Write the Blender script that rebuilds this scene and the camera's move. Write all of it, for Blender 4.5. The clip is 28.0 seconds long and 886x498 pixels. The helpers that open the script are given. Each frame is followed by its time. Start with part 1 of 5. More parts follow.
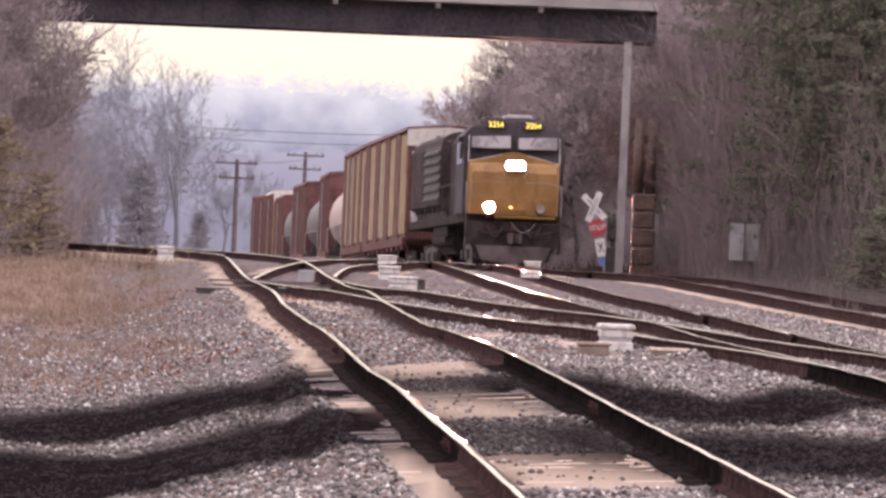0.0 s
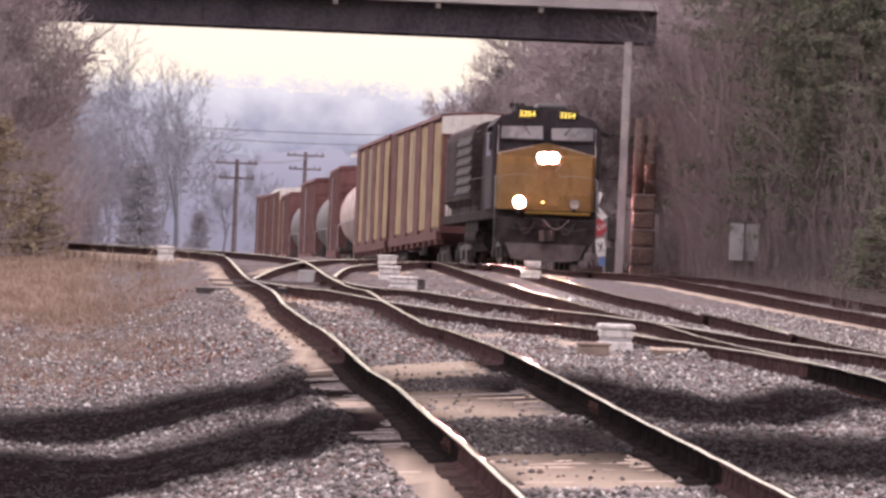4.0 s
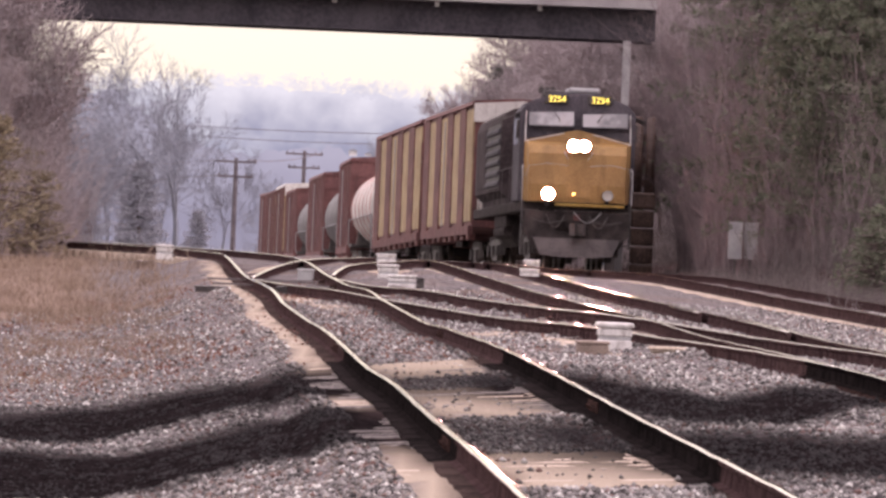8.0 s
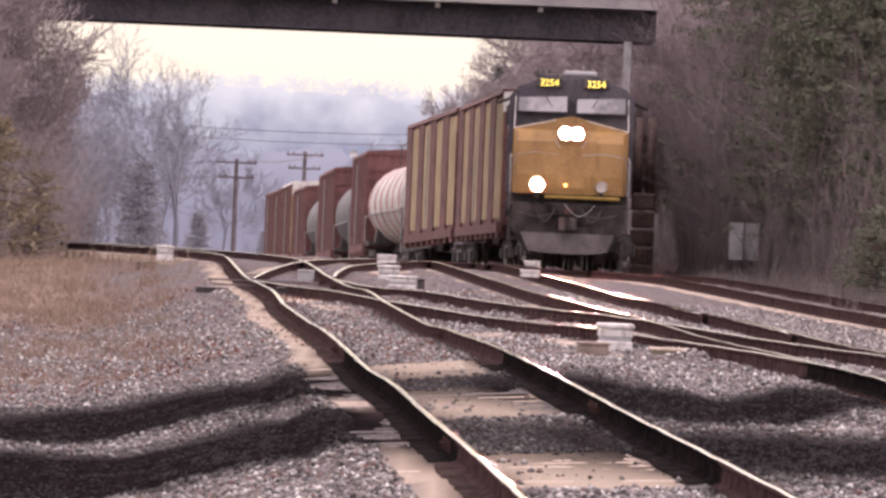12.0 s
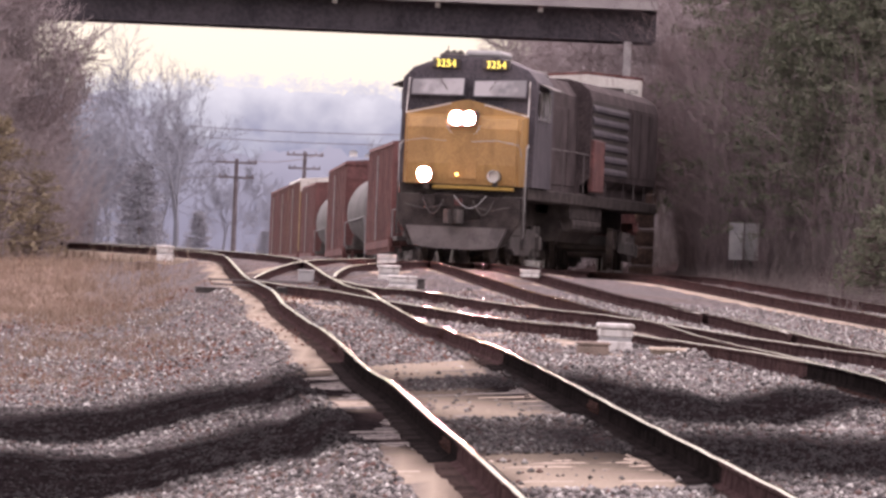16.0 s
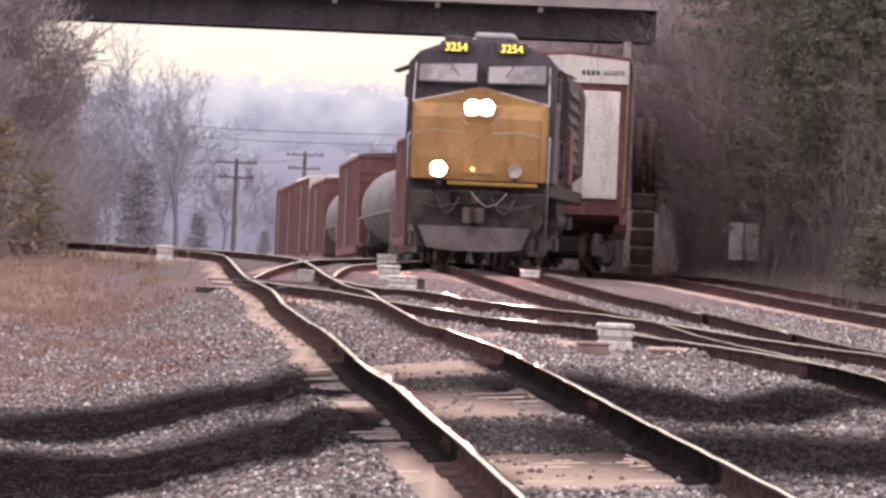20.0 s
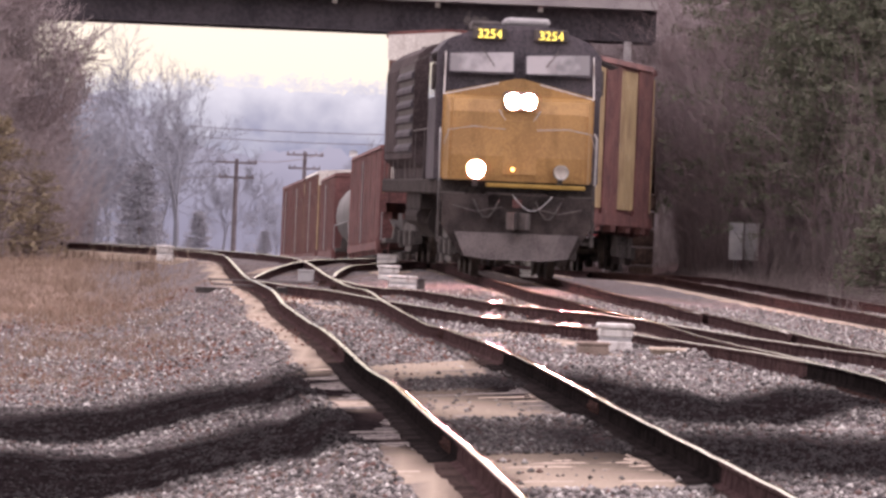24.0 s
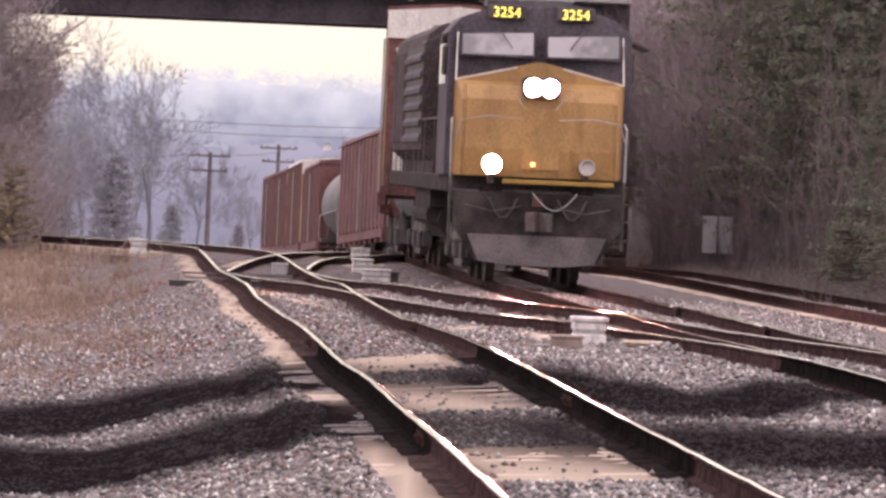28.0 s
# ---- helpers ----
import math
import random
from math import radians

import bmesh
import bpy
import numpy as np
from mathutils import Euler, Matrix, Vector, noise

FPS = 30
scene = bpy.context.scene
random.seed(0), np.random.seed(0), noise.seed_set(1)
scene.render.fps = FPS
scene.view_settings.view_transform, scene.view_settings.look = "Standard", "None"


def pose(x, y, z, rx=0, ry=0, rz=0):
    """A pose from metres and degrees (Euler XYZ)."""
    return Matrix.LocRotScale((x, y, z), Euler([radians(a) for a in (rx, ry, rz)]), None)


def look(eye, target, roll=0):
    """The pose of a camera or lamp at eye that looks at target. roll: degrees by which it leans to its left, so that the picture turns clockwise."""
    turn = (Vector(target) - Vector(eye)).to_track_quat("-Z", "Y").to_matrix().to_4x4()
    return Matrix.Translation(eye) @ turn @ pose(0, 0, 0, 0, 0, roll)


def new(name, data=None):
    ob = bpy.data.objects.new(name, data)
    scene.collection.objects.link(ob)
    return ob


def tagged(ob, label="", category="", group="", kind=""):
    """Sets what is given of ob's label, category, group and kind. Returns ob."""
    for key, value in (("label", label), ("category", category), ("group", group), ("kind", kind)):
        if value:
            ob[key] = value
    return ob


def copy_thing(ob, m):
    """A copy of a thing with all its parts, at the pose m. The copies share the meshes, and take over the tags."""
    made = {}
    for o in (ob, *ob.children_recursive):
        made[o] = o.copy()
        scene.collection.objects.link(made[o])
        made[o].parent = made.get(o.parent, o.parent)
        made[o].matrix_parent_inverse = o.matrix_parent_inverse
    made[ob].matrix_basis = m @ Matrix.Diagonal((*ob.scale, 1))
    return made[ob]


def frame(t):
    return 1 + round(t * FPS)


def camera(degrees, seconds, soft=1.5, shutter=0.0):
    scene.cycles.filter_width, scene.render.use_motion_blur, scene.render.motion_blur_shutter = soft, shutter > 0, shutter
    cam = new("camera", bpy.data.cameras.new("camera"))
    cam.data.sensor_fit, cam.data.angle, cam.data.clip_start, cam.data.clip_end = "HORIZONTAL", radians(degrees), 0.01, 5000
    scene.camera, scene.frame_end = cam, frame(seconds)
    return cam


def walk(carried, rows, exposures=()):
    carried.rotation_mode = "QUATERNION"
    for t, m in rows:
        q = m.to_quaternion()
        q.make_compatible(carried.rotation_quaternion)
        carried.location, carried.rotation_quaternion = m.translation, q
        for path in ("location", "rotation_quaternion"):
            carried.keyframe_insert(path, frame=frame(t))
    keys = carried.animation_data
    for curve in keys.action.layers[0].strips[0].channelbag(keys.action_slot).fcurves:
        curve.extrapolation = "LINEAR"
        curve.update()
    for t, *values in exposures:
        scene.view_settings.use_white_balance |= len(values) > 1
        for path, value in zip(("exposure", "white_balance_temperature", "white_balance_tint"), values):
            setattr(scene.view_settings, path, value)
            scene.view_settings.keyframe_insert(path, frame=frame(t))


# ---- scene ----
EXPO, KELVIN, TINT = 0.62, 6700, 44
CLOUD = (8.3, 8.45, 7.7, 1)
CLOUDLOW = (4.25, 4.8, 3.5, 1)
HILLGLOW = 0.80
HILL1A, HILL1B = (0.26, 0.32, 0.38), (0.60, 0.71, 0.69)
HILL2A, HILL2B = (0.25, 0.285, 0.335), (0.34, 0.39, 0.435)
cam = camera(8.228, 28.0, soft=2.9)
EYE = (0.0, 0.0, 1.65)
ROLL = 2.4      # the camera leans a little to its left


def aim(dx, dy):
    """The camera's pose, turned right and down by small steps of 1/10900."""
    return look(EYE, (dx * 1000 / 10900, 1000.0, 1.65 - (102 + dy) * 1000 / 10900), ROLL)


walk(cam, [(0, aim(-1, -1)), (3.5, aim(-1, -1)), (6.5, aim(0, 0)), (7.3, aim(1, 1.5)), (8.2, aim(1, 1.5)), (8.8, aim(0, 0)),
           (27.6, aim(0, 0)), (27.7, aim(-3, -4)), (27.8, aim(52, 9)), (27.9, aim(50, 10)), (28.0, aim(47, 10))],
     exposures=[(0, EXPO, KELVIN, TINT), (28, EXPO, KELVIN, TINT)])

# world and sun: a bright overcast winter sky
world = bpy.data.worlds.new("world")
scene.world = world
world.use_nodes = True
wn = world.node_tree
sky = wn.nodes.new("ShaderNodeTexSky")
sky.sky_type = "NISHITA"
sky.sun_disc = False
sky.sun_elevation = radians(38)
sky.sun_rotation = radians(20)
sky.air_density, sky.dust_density, sky.ozone_density = 1.0, 4.0, 1.0
# an even layer of bright cloud over the sky
cloud = wn.nodes.new("ShaderNodeMix")
cloud.data_type = "RGBA"
cloud.inputs["Factor"].default_value = 0.85
# the overcast dims towards the hazy horizon
geo_w, up_w, lift_w, grade_w = wn.nodes.new("ShaderNodeTexCoord"), wn.nodes.new("ShaderNodeSeparateXYZ"), wn.nodes.new("ShaderNodeMapRange"), wn.nodes.new("ShaderNodeMix")
grade_w.data_type = "RGBA"
lift_w.inputs["From Min"].default_value, lift_w.inputs["From Max"].default_value = 0.0, 0.4
grade_w.inputs["A"].default_value, grade_w.inputs["B"].default_value = CLOUDLOW, CLOUD
wn.links.new(geo_w.outputs["Generated"], up_w.inputs[0])
wn.links.new(up_w.outputs[2], lift_w.inputs["Value"])
wn.links.new(lift_w.outputs[0], grade_w.inputs["Factor"])
wn.links.new(grade_w.outputs["Result"], cloud.inputs["B"])
wn.links.new(sky.outputs[0], cloud.inputs["A"])
wn.links.new(cloud.outputs["Result"], wn.nodes["Background"].inputs[0])
wn.nodes["Background"].inputs[1].default_value = 0.15
sun = new("sun", bpy.data.lights.new("sun", "SUN"))
sun.data.energy, sun.data.angle, sun.data.color = 0.5, radians(25), (1.0, 0.95, 0.88)
sun.matrix_basis = look((20, 60, 50), (0, 0, 0))

# ---------------------------------------------------------------- materials


def mat(name, a, b, scale=4.0, rough=0.8, metal=0.0, bump=0.2, fine=40.0, spec=0.4, emit=None, vary=0.0, place_wise=False):
    """A surface of two colours mixed by coarse and fine noise, with a fine relief."""
    m = bpy.data.materials.new(name)
    m.use_nodes = True
    nt = m.node_tree
    bs = nt.nodes["Principled BSDF"]
    bs.inputs["Roughness"].default_value, bs.inputs["Metallic"].default_value = rough, metal
    bs.inputs["Specular IOR Level"].default_value = spec
    tc = nt.nodes.new("ShaderNodeTexCoord")
    n1, n2 = nt.nodes.new("ShaderNodeTexNoise"), nt.nodes.new("ShaderNodeTexNoise")
    n1.inputs["Scale"].default_value, n1.inputs["Detail"].default_value = scale, 5
    n2.inputs["Scale"].default_value, n2.inputs["Detail"].default_value = fine, 4
    ad = nt.nodes.new("ShaderNodeMath")
    ad.operation = "ADD"
    ramp = nt.nodes.new("ShaderNodeValToRGB")
    ramp.color_ramp.elements[0].position, ramp.color_ramp.elements[1].position = 0.55, 1.0
    ramp.color_ramp.elements[0].color, ramp.color_ramp.elements[1].color = (*a, 1), (*b, 1)
    where = nt.nodes.new("ShaderNodeNewGeometry").outputs["Position"] if place_wise else tc.outputs["Object"]
    nt.links.new(where, n1.inputs["Vector"])
    nt.links.new(where, n2.inputs["Vector"])
    nt.links.new(n1.outputs[0], ad.inputs[0])
    nt.links.new(n2.outputs[0], ad.inputs[1])
    half = nt.nodes.new("ShaderNodeMath")
    half.operation = "MULTIPLY_ADD"
    half.inputs[1].default_value, half.inputs[2].default_value = 1.6, -0.82
    nt.links.new(ad.outputs[0], half.inputs[0])
    nt.links.new(half.outputs[0], ramp.inputs[0])
    colour = ramp.outputs[0]
    if vary:
        info, hs = nt.nodes.new("ShaderNodeObjectInfo"), nt.nodes.new("ShaderNodeHueSaturation")
        mr = nt.nodes.new("ShaderNodeMapRange")
        mr.inputs["To Min"].default_value, mr.inputs["To Max"].default_value = 1 - vary, 1 + vary
        nt.links.new(info.outputs["Random"], mr.inputs["Value"])
        nt.links.new(mr.outputs[0], hs.inputs["Value"])
        nt.links.new(colour, hs.inputs["Color"])
        colour = hs.outputs[0]
    nt.links.new(colour, bs.inputs["Base Color"])
    if bump:
        bp = nt.nodes.new("ShaderNodeBump")
        bp.inputs["Strength"].default_value, bp.inputs["Distance"].default_value = bump, 0.02
        nt.links.new(n2.outputs[0], bp.inputs["Height"])
        nt.links.new(bp.outputs[0], bs.inputs["Normal"])
    if emit:
        bs.inputs["Emission Color"].default_value, bs.inputs["Emission Strength"].default_value = (*emit[:3], 1), emit[3]
    return m


def grime(name, colour, amount, stretch=(2.2, 2.2, 0.5), low=0.52, high=0.68):
    """Streaks of rust or dirt, and pale scuffs, worn into a painted surface."""
    nt = M[name].node_tree
    bs = nt.nodes["Principled BSDF"]
    base = bs.inputs["Base Color"].links[0].from_socket
    tc, mp, nz, rp, mx = (nt.nodes.new(k) for k in ("ShaderNodeTexCoord", "ShaderNodeMapping", "ShaderNodeTexNoise", "ShaderNodeValToRGB", "ShaderNodeMix"))
    mp.inputs["Scale"].default_value = stretch
    nz.inputs["Scale"].default_value, nz.inputs["Detail"].default_value, nz.inputs["Roughness"].default_value = 1.6, 8, 0.65
    rp.color_ramp.elements[0].position, rp.color_ramp.elements[1].position = low, high
    rp.color_ramp.elements[1].color = (amount, amount, amount, 1)
    mx.data_type = "RGBA"
    mx.inputs["B"].default_value = (*colour, 1)
    nt.links.new(tc.outputs["Object"], mp.inputs[0])
    nt.links.new(mp.outputs[0], nz.inputs["Vector"])
    nt.links.new(nz.outputs[0], rp.inputs[0])
    nt.links.new(rp.outputs[0], mx.inputs["Factor"])
    nt.links.new(base, mx.inputs["A"])
    nt.links.new(mx.outputs["Result"], bs.inputs["Base Color"])


def leafy(name, a, b, rough=0.75, odd=()):
    """Foliage or stones whose pieces differ one from the next."""
    m = bpy.data.materials.new(name)
    m.use_nodes = True
    nt = m.node_tree
    bs = nt.nodes["Principled BSDF"]
    bs.inputs["Roughness"].default_value = rough
    bs.inputs["Specular IOR Level"].default_value = 0.25
    geo, ramp = nt.nodes.new("ShaderNodeNewGeometry"), nt.nodes.new("ShaderNodeValToRGB")
    ramp.color_ramp.elements[0].color, ramp.color_ramp.elements[1].color = (*a, 1), (*b, 1)
    for at, c in odd:
        ramp.color_ramp.elements.new(at).color = (*c, 1)
    if odd:
        ramp.color_ramp.elements[-1].color = (0.8, 0.79, 0.75, 1)
    nt.links.new(geo.outputs["Random Per Island"], ramp.inputs[0])
    nt.links.new(ramp.outputs[0], bs.inputs["Base Color"])
    return m


def muddied(name, colour):
    """Lets mud cover the pieces of a mesh by the mesh's own layer."""
    nt = M[name].node_tree
    bs = nt.nodes["Principled BSDF"]
    base = bs.inputs["Base Color"].links[0].from_socket
    at, mx = nt.nodes.new("ShaderNodeAttribute"), nt.nodes.new("ShaderNodeMix")
    at.attribute_name = "mud"
    mx.data_type = "RGBA"
    mx.inputs["B"].default_value = (*colour, 1)
    nt.links.new(at.outputs["Fac"], mx.inputs["Factor"])
    nt.links.new(base, mx.inputs["A"])
    nt.links.new(mx.outputs["Result"], bs.inputs["Base Color"])


def greased(name, colour):
    """Rust and grease that the wheels have left on the ties, on both sides of each rail."""
    nt = M[name].node_tree
    bs = nt.nodes["Principled BSDF"]
    base = bs.inputs["Base Color"].links[0].from_socket
    N, L = nt.nodes.new, nt.links.new
    tc, sp, wob = N("ShaderNodeTexCoord"), N("ShaderNodeSeparateXYZ"), N("ShaderNodeTexNoise")
    far, off, away, mr, mx = N("ShaderNodeMath"), N("ShaderNodeMath"), N("ShaderNodeMath"), N("ShaderNodeMapRange"), N("ShaderNodeMix")
    far.operation, off.operation, away.operation = "ABSOLUTE", "SUBTRACT", "ABSOLUTE"
    off.inputs[1].default_value = 0.7525
    wob.inputs["Scale"].default_value = 9
    add = N("ShaderNodeMath")
    add.operation = "MULTIPLY_ADD"
    add.inputs[1].default_value = 0.16
    mr.inputs["From Min"].default_value, mr.inputs["From Max"].default_value = 0.19, 0.31
    mr.inputs["To Min"].default_value, mr.inputs["To Max"].default_value = 0.92, 0.0
    mx.data_type = "RGBA"
    mx.inputs["B"].default_value = (*colour, 1)
    L(tc.outputs["Object"], sp.inputs[0])
    L(tc.outputs["Object"], wob.inputs["Vector"])
    L(sp.outputs[0], far.inputs[0])
    L(far.outputs[0], off.inputs[0])
    L(off.outputs[0], away.inputs[0])
    L(wob.outputs[0], add.inputs[0])
    L(away.outputs[0], add.inputs[2])
    L(add.outputs[0], mr.inputs["Value"])
    L(mr.outputs[0], mx.inputs["Factor"])
    L(base, mx.inputs["A"])
    L(mx.outputs["Result"], bs.inputs["Base Color"])


M = {}
M["rail"] = mat("rusty_rail", (0.036, 0.022, 0.023), (0.092, 0.058, 0.057), 6, 1.0, 0.0, 0.4, 90, spec=0.0)
M["muddyrail"] = mat("mud_stained_rail", (0.007, 0.006, 0.006), (0.02, 0.016, 0.016), 5, 1.0, 0.0, 0.3, 60, spec=0.0)
M["railhead"] = mat("polished_rail", (0.55, 0.55, 0.5), (0.75, 0.75, 0.7), 8, 0.05, 1.0, 0.0, 60)
M["wornhead"] = mat("worn_rail_edge", (0.32, 0.3, 0.27), (0.5, 0.48, 0.43), 5, 0.08, 1.0, 0.0, 60)
M["tie"] = mat("weathered_tie", (0.34, 0.275, 0.215), (0.55, 0.455, 0.37), 1.3, 0.95, 0, 0.5, 22, vary=0.2, place_wise=True)
M["muddytie"] = mat("muddy_tie", (0.08, 0.07, 0.068), (0.22, 0.195, 0.18), 1.3, 0.95, 0, 0.5, 22, vary=0.3, place_wise=True)
greased("tie", (0.055, 0.04, 0.036))
greased("muddytie", (0.03, 0.024, 0.024))
M["grime"] = mat("greasy_dirt", (0.028, 0.021, 0.02), (0.075, 0.053, 0.048), 3, 1.0, 0.0, 0.6, 40, spec=0.0)
M["mudgrime"] = mat("muddy_dirt", (0.008, 0.007, 0.007), (0.026, 0.021, 0.021), 3, 1.0, 0.0, 0.6, 40, spec=0.0)
M["plate"] = mat("rusty_plate", (0.03, 0.02, 0.018), (0.08, 0.045, 0.04), 9, 1.0, 0.0, spec=0.0)
M["stone"] = leafy("ballast_stone", (0.05, 0.047, 0.048), (0.265, 0.255, 0.25), 0.95, ((0.8, (0.42, 0.4, 0.385)), (0.83, (0.2, 0.125, 0.11)), (0.9, (0.22, 0.15, 0.135)), (0.91, (0.5, 0.49, 0.46))))
muddied("stone", (0.012, 0.0105, 0.0115))
M["grass"] = leafy("dead_grass", (0.19, 0.135, 0.1), (0.36, 0.275, 0.215), 0.9)
M["steel"] = mat("girder_steel", (0.048, 0.043, 0.054), (0.092, 0.082, 0.095), 0.6, 0.7, 0.2, 0.3, 8)
M["deck"] = mat("bridge_deck", (0.28, 0.26, 0.27), (0.42, 0.4, 0.4), 0.8, 0.9)
M["concrete"] = mat("pale_concrete", (0.42, 0.41, 0.42), (0.6, 0.58, 0.58), 1.5, 0.9)
M["palesteel"] = mat("pale_painted_steel", (0.32, 0.31, 0.32), (0.48, 0.47, 0.47), 1.5, 0.8)
M["timber"] = mat("brown_timber", (0.065, 0.04, 0.034), (0.15, 0.095, 0.075), 2.5, 0.55, 0, 0.5, 20)
M["bark"] = mat("grey_bark", (0.10, 0.075, 0.07), (0.2, 0.16, 0.15), 2, 0.95)
# middle-distance haze is painted into these greyed, paler twigs
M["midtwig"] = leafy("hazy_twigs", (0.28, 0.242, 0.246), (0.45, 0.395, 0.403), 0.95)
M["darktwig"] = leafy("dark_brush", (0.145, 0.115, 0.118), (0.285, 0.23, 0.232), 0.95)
# far twigs: valley haze painted in as a pale bluish base colour
M["fartwig"] = leafy("haze_pale_twigs", (0.22, 0.23, 0.27), (0.33, 0.345, 0.385), 0.95)
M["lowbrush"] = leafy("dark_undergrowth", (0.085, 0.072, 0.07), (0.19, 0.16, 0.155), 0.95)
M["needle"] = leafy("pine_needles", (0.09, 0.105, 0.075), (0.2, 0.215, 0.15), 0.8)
# haze is painted into the base colour of these needles and the cedar
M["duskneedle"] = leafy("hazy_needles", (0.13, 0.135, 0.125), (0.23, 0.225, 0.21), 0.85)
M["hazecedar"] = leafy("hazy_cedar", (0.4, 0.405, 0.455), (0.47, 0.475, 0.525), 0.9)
M["brush"] = leafy("olive_brush", (0.21, 0.175, 0.115), (0.37, 0.31, 0.22), 0.85)
M["weed"] = leafy("dry_weeds", (0.2, 0.145, 0.115), (0.38, 0.29, 0.23), 0.9)
M["oakleaf"] = leafy("dry_leaves", (0.13, 0.056, 0.045), (0.3, 0.155, 0.115), 0.85)
M["white"] = mat("white_paint", (0.6, 0.59, 0.57), (0.76, 0.74, 0.72), 3, 0.6)
M["grey"] = mat("grey_paint", (0.3, 0.3, 0.31), (0.42, 0.42, 0.42), 2, 0.6)
M["black"] = mat("black_paint", (0.045, 0.039, 0.039), (0.1, 0.087, 0.083), 3, 0.6)
M["underside"] = mat("grimy_underframe", (0.032, 0.027, 0.027), (0.075, 0.063, 0.06), 3, 0.95, spec=0.1)
M["navy"] = mat("dark_blue_paint", (0.05, 0.039, 0.041), (0.1, 0.08, 0.082), 1.2, 0.85, 0, 0.1, 25, spec=0.1)
M["cabpaint"] = mat("dusty_blue_grey_paint", (0.05, 0.046, 0.056), (0.1, 0.088, 0.102), 1.2, 0.7, 0, 0.1, 25, spec=0.2)
M["yellow"] = mat("golden_yellow_paint", (0.31, 0.178, 0.066), (0.43, 0.25, 0.09), 1.0, 0.45, 0, 0.1, 25)
M["trim"] = mat("bright_yellow_paint", (0.24, 0.15, 0.03), (0.36, 0.23, 0.05), 2, 0.5)
# bright sky reflection in the panes is partly painted into this base colour
M["glass"] = mat("sky_painted_glass", (0.16, 0.155, 0.165), (0.36, 0.35, 0.365), 0.7, 0.06, 0, 0, 2.5, spec=0.9)
M["chrome"] = mat("pale_metal", (0.5, 0.5, 0.5), (0.65, 0.65, 0.65), 3, 0.35, 0.8)
M["lamp"] = mat("lit_lens", (0.9, 0.85, 0.7), (0.95, 0.9, 0.8), 3, 0.3, 0, 0, emit=(1.0, 0.5, 0.36, 2200.0))
M["marker"] = mat("amber_lens", (0.9, 0.6, 0.1), (0.95, 0.7, 0.2), 3, 0.3, 0, 0, emit=(1.0, 0.6, 0.15, 4.0))
M["digit"] = mat("lit_digits", (0.9, 0.8, 0.1), (0.95, 0.9, 0.2), 3, 0.4, 0, 0, emit=(1.0, 0.85, 0.12, 1.2))
M["lens"] = mat("unlit_lens", (0.6, 0.55, 0.5), (0.75, 0.7, 0.65), 3, 0.2, 0, 0)
M["carpanel"] = mat("faded_yellow_panel", (0.33, 0.24, 0.125), (0.47, 0.355, 0.195), 1.2, 0.7, 0, 0.2, 18, vary=0.12)
M["carrust"] = mat("red_brown_steel", (0.105, 0.042, 0.042), (0.21, 0.09, 0.08), 1.5, 0.75, 0, 0.2, 18)
M["carbrown"] = mat("oxide_red_paint", (0.13, 0.058, 0.056), (0.23, 0.1, 0.094), 0.8, 0.75, 0, 0.2, 14)
M["carwhite"] = mat("chalky_white_paint", (0.62, 0.6, 0.56), (0.8, 0.78, 0.74), 0.8, 0.7, 0, 0.15, 14)
M["tank"] = mat("pale_tank_paint", (0.48, 0.46, 0.43), (0.72, 0.7, 0.66), 0.8, 0.6, 0, 0.15, 14)
M["tankgrey"] = mat("grey_tank_paint", (0.124, 0.118, 0.124), (0.205, 0.198, 0.198), 0.8, 0.65, 0, 0.15, 14)
M["stripe"] = mat("red_stripe", (0.38, 0.08, 0.07), (0.5, 0.14, 0.11), 2, 0.7)
for name, colour, amount in (("carpanel", (0.17, 0.08, 0.06), 0.7), ("carrust", (0.07, 0.035, 0.035), 0.7), ("carbrown", (0.075, 0.035, 0.035), 0.75), ("carwhite", (0.3, 0.24, 0.21), 0.6),
                             ("tank", (0.25, 0.2, 0.18), 0.6), ("yellow", (0.16, 0.085, 0.03), 0.45), ("cabpaint", (0.14, 0.125, 0.135), 0.5)):
    grime(name, colour, amount)
grime("white", (0.24, 0.2, 0.18), 0.75, (3, 3, 1.2), 0.5, 0.66)
grime("carpanel", (0.62, 0.58, 0.5), 0.6, (5, 5, 2.5), 0.6, 0.66)
grime("carrust", (0.5, 0.45, 0.42), 0.5, (5, 5, 2.0), 0.63, 0.68)
M["wheel"] = mat("wheel_steel", (0.04, 0.03, 0.028), (0.09, 0.07, 0.06), 4, 0.6, 0.5)
M["signwhite"] = mat("sign_white", (0.78, 0.79, 0.77), (0.88, 0.88, 0.86), 3, 0.5)
M["red"] = mat("red_sign", (0.46, 0.06, 0.07), (0.58, 0.11, 0.12), 3, 0.5)
M["blue"] = mat("blue_sign", (0.15, 0.25, 0.5), (0.22, 0.33, 0.6), 3, 0.5)
M["plough"] = mat("dusty_plough", (0.09, 0.08, 0.082), (0.18, 0.16, 0.16), 2, 0.85, spec=0.15)
M["block"] = mat("dusty_block", (0.2, 0.155, 0.13), (0.32, 0.25, 0.21), 4, 0.95)
M["pole"] = mat("creosoted_pole", (0.12, 0.1, 0.11), (0.22, 0.19, 0.2), 2, 0.9)


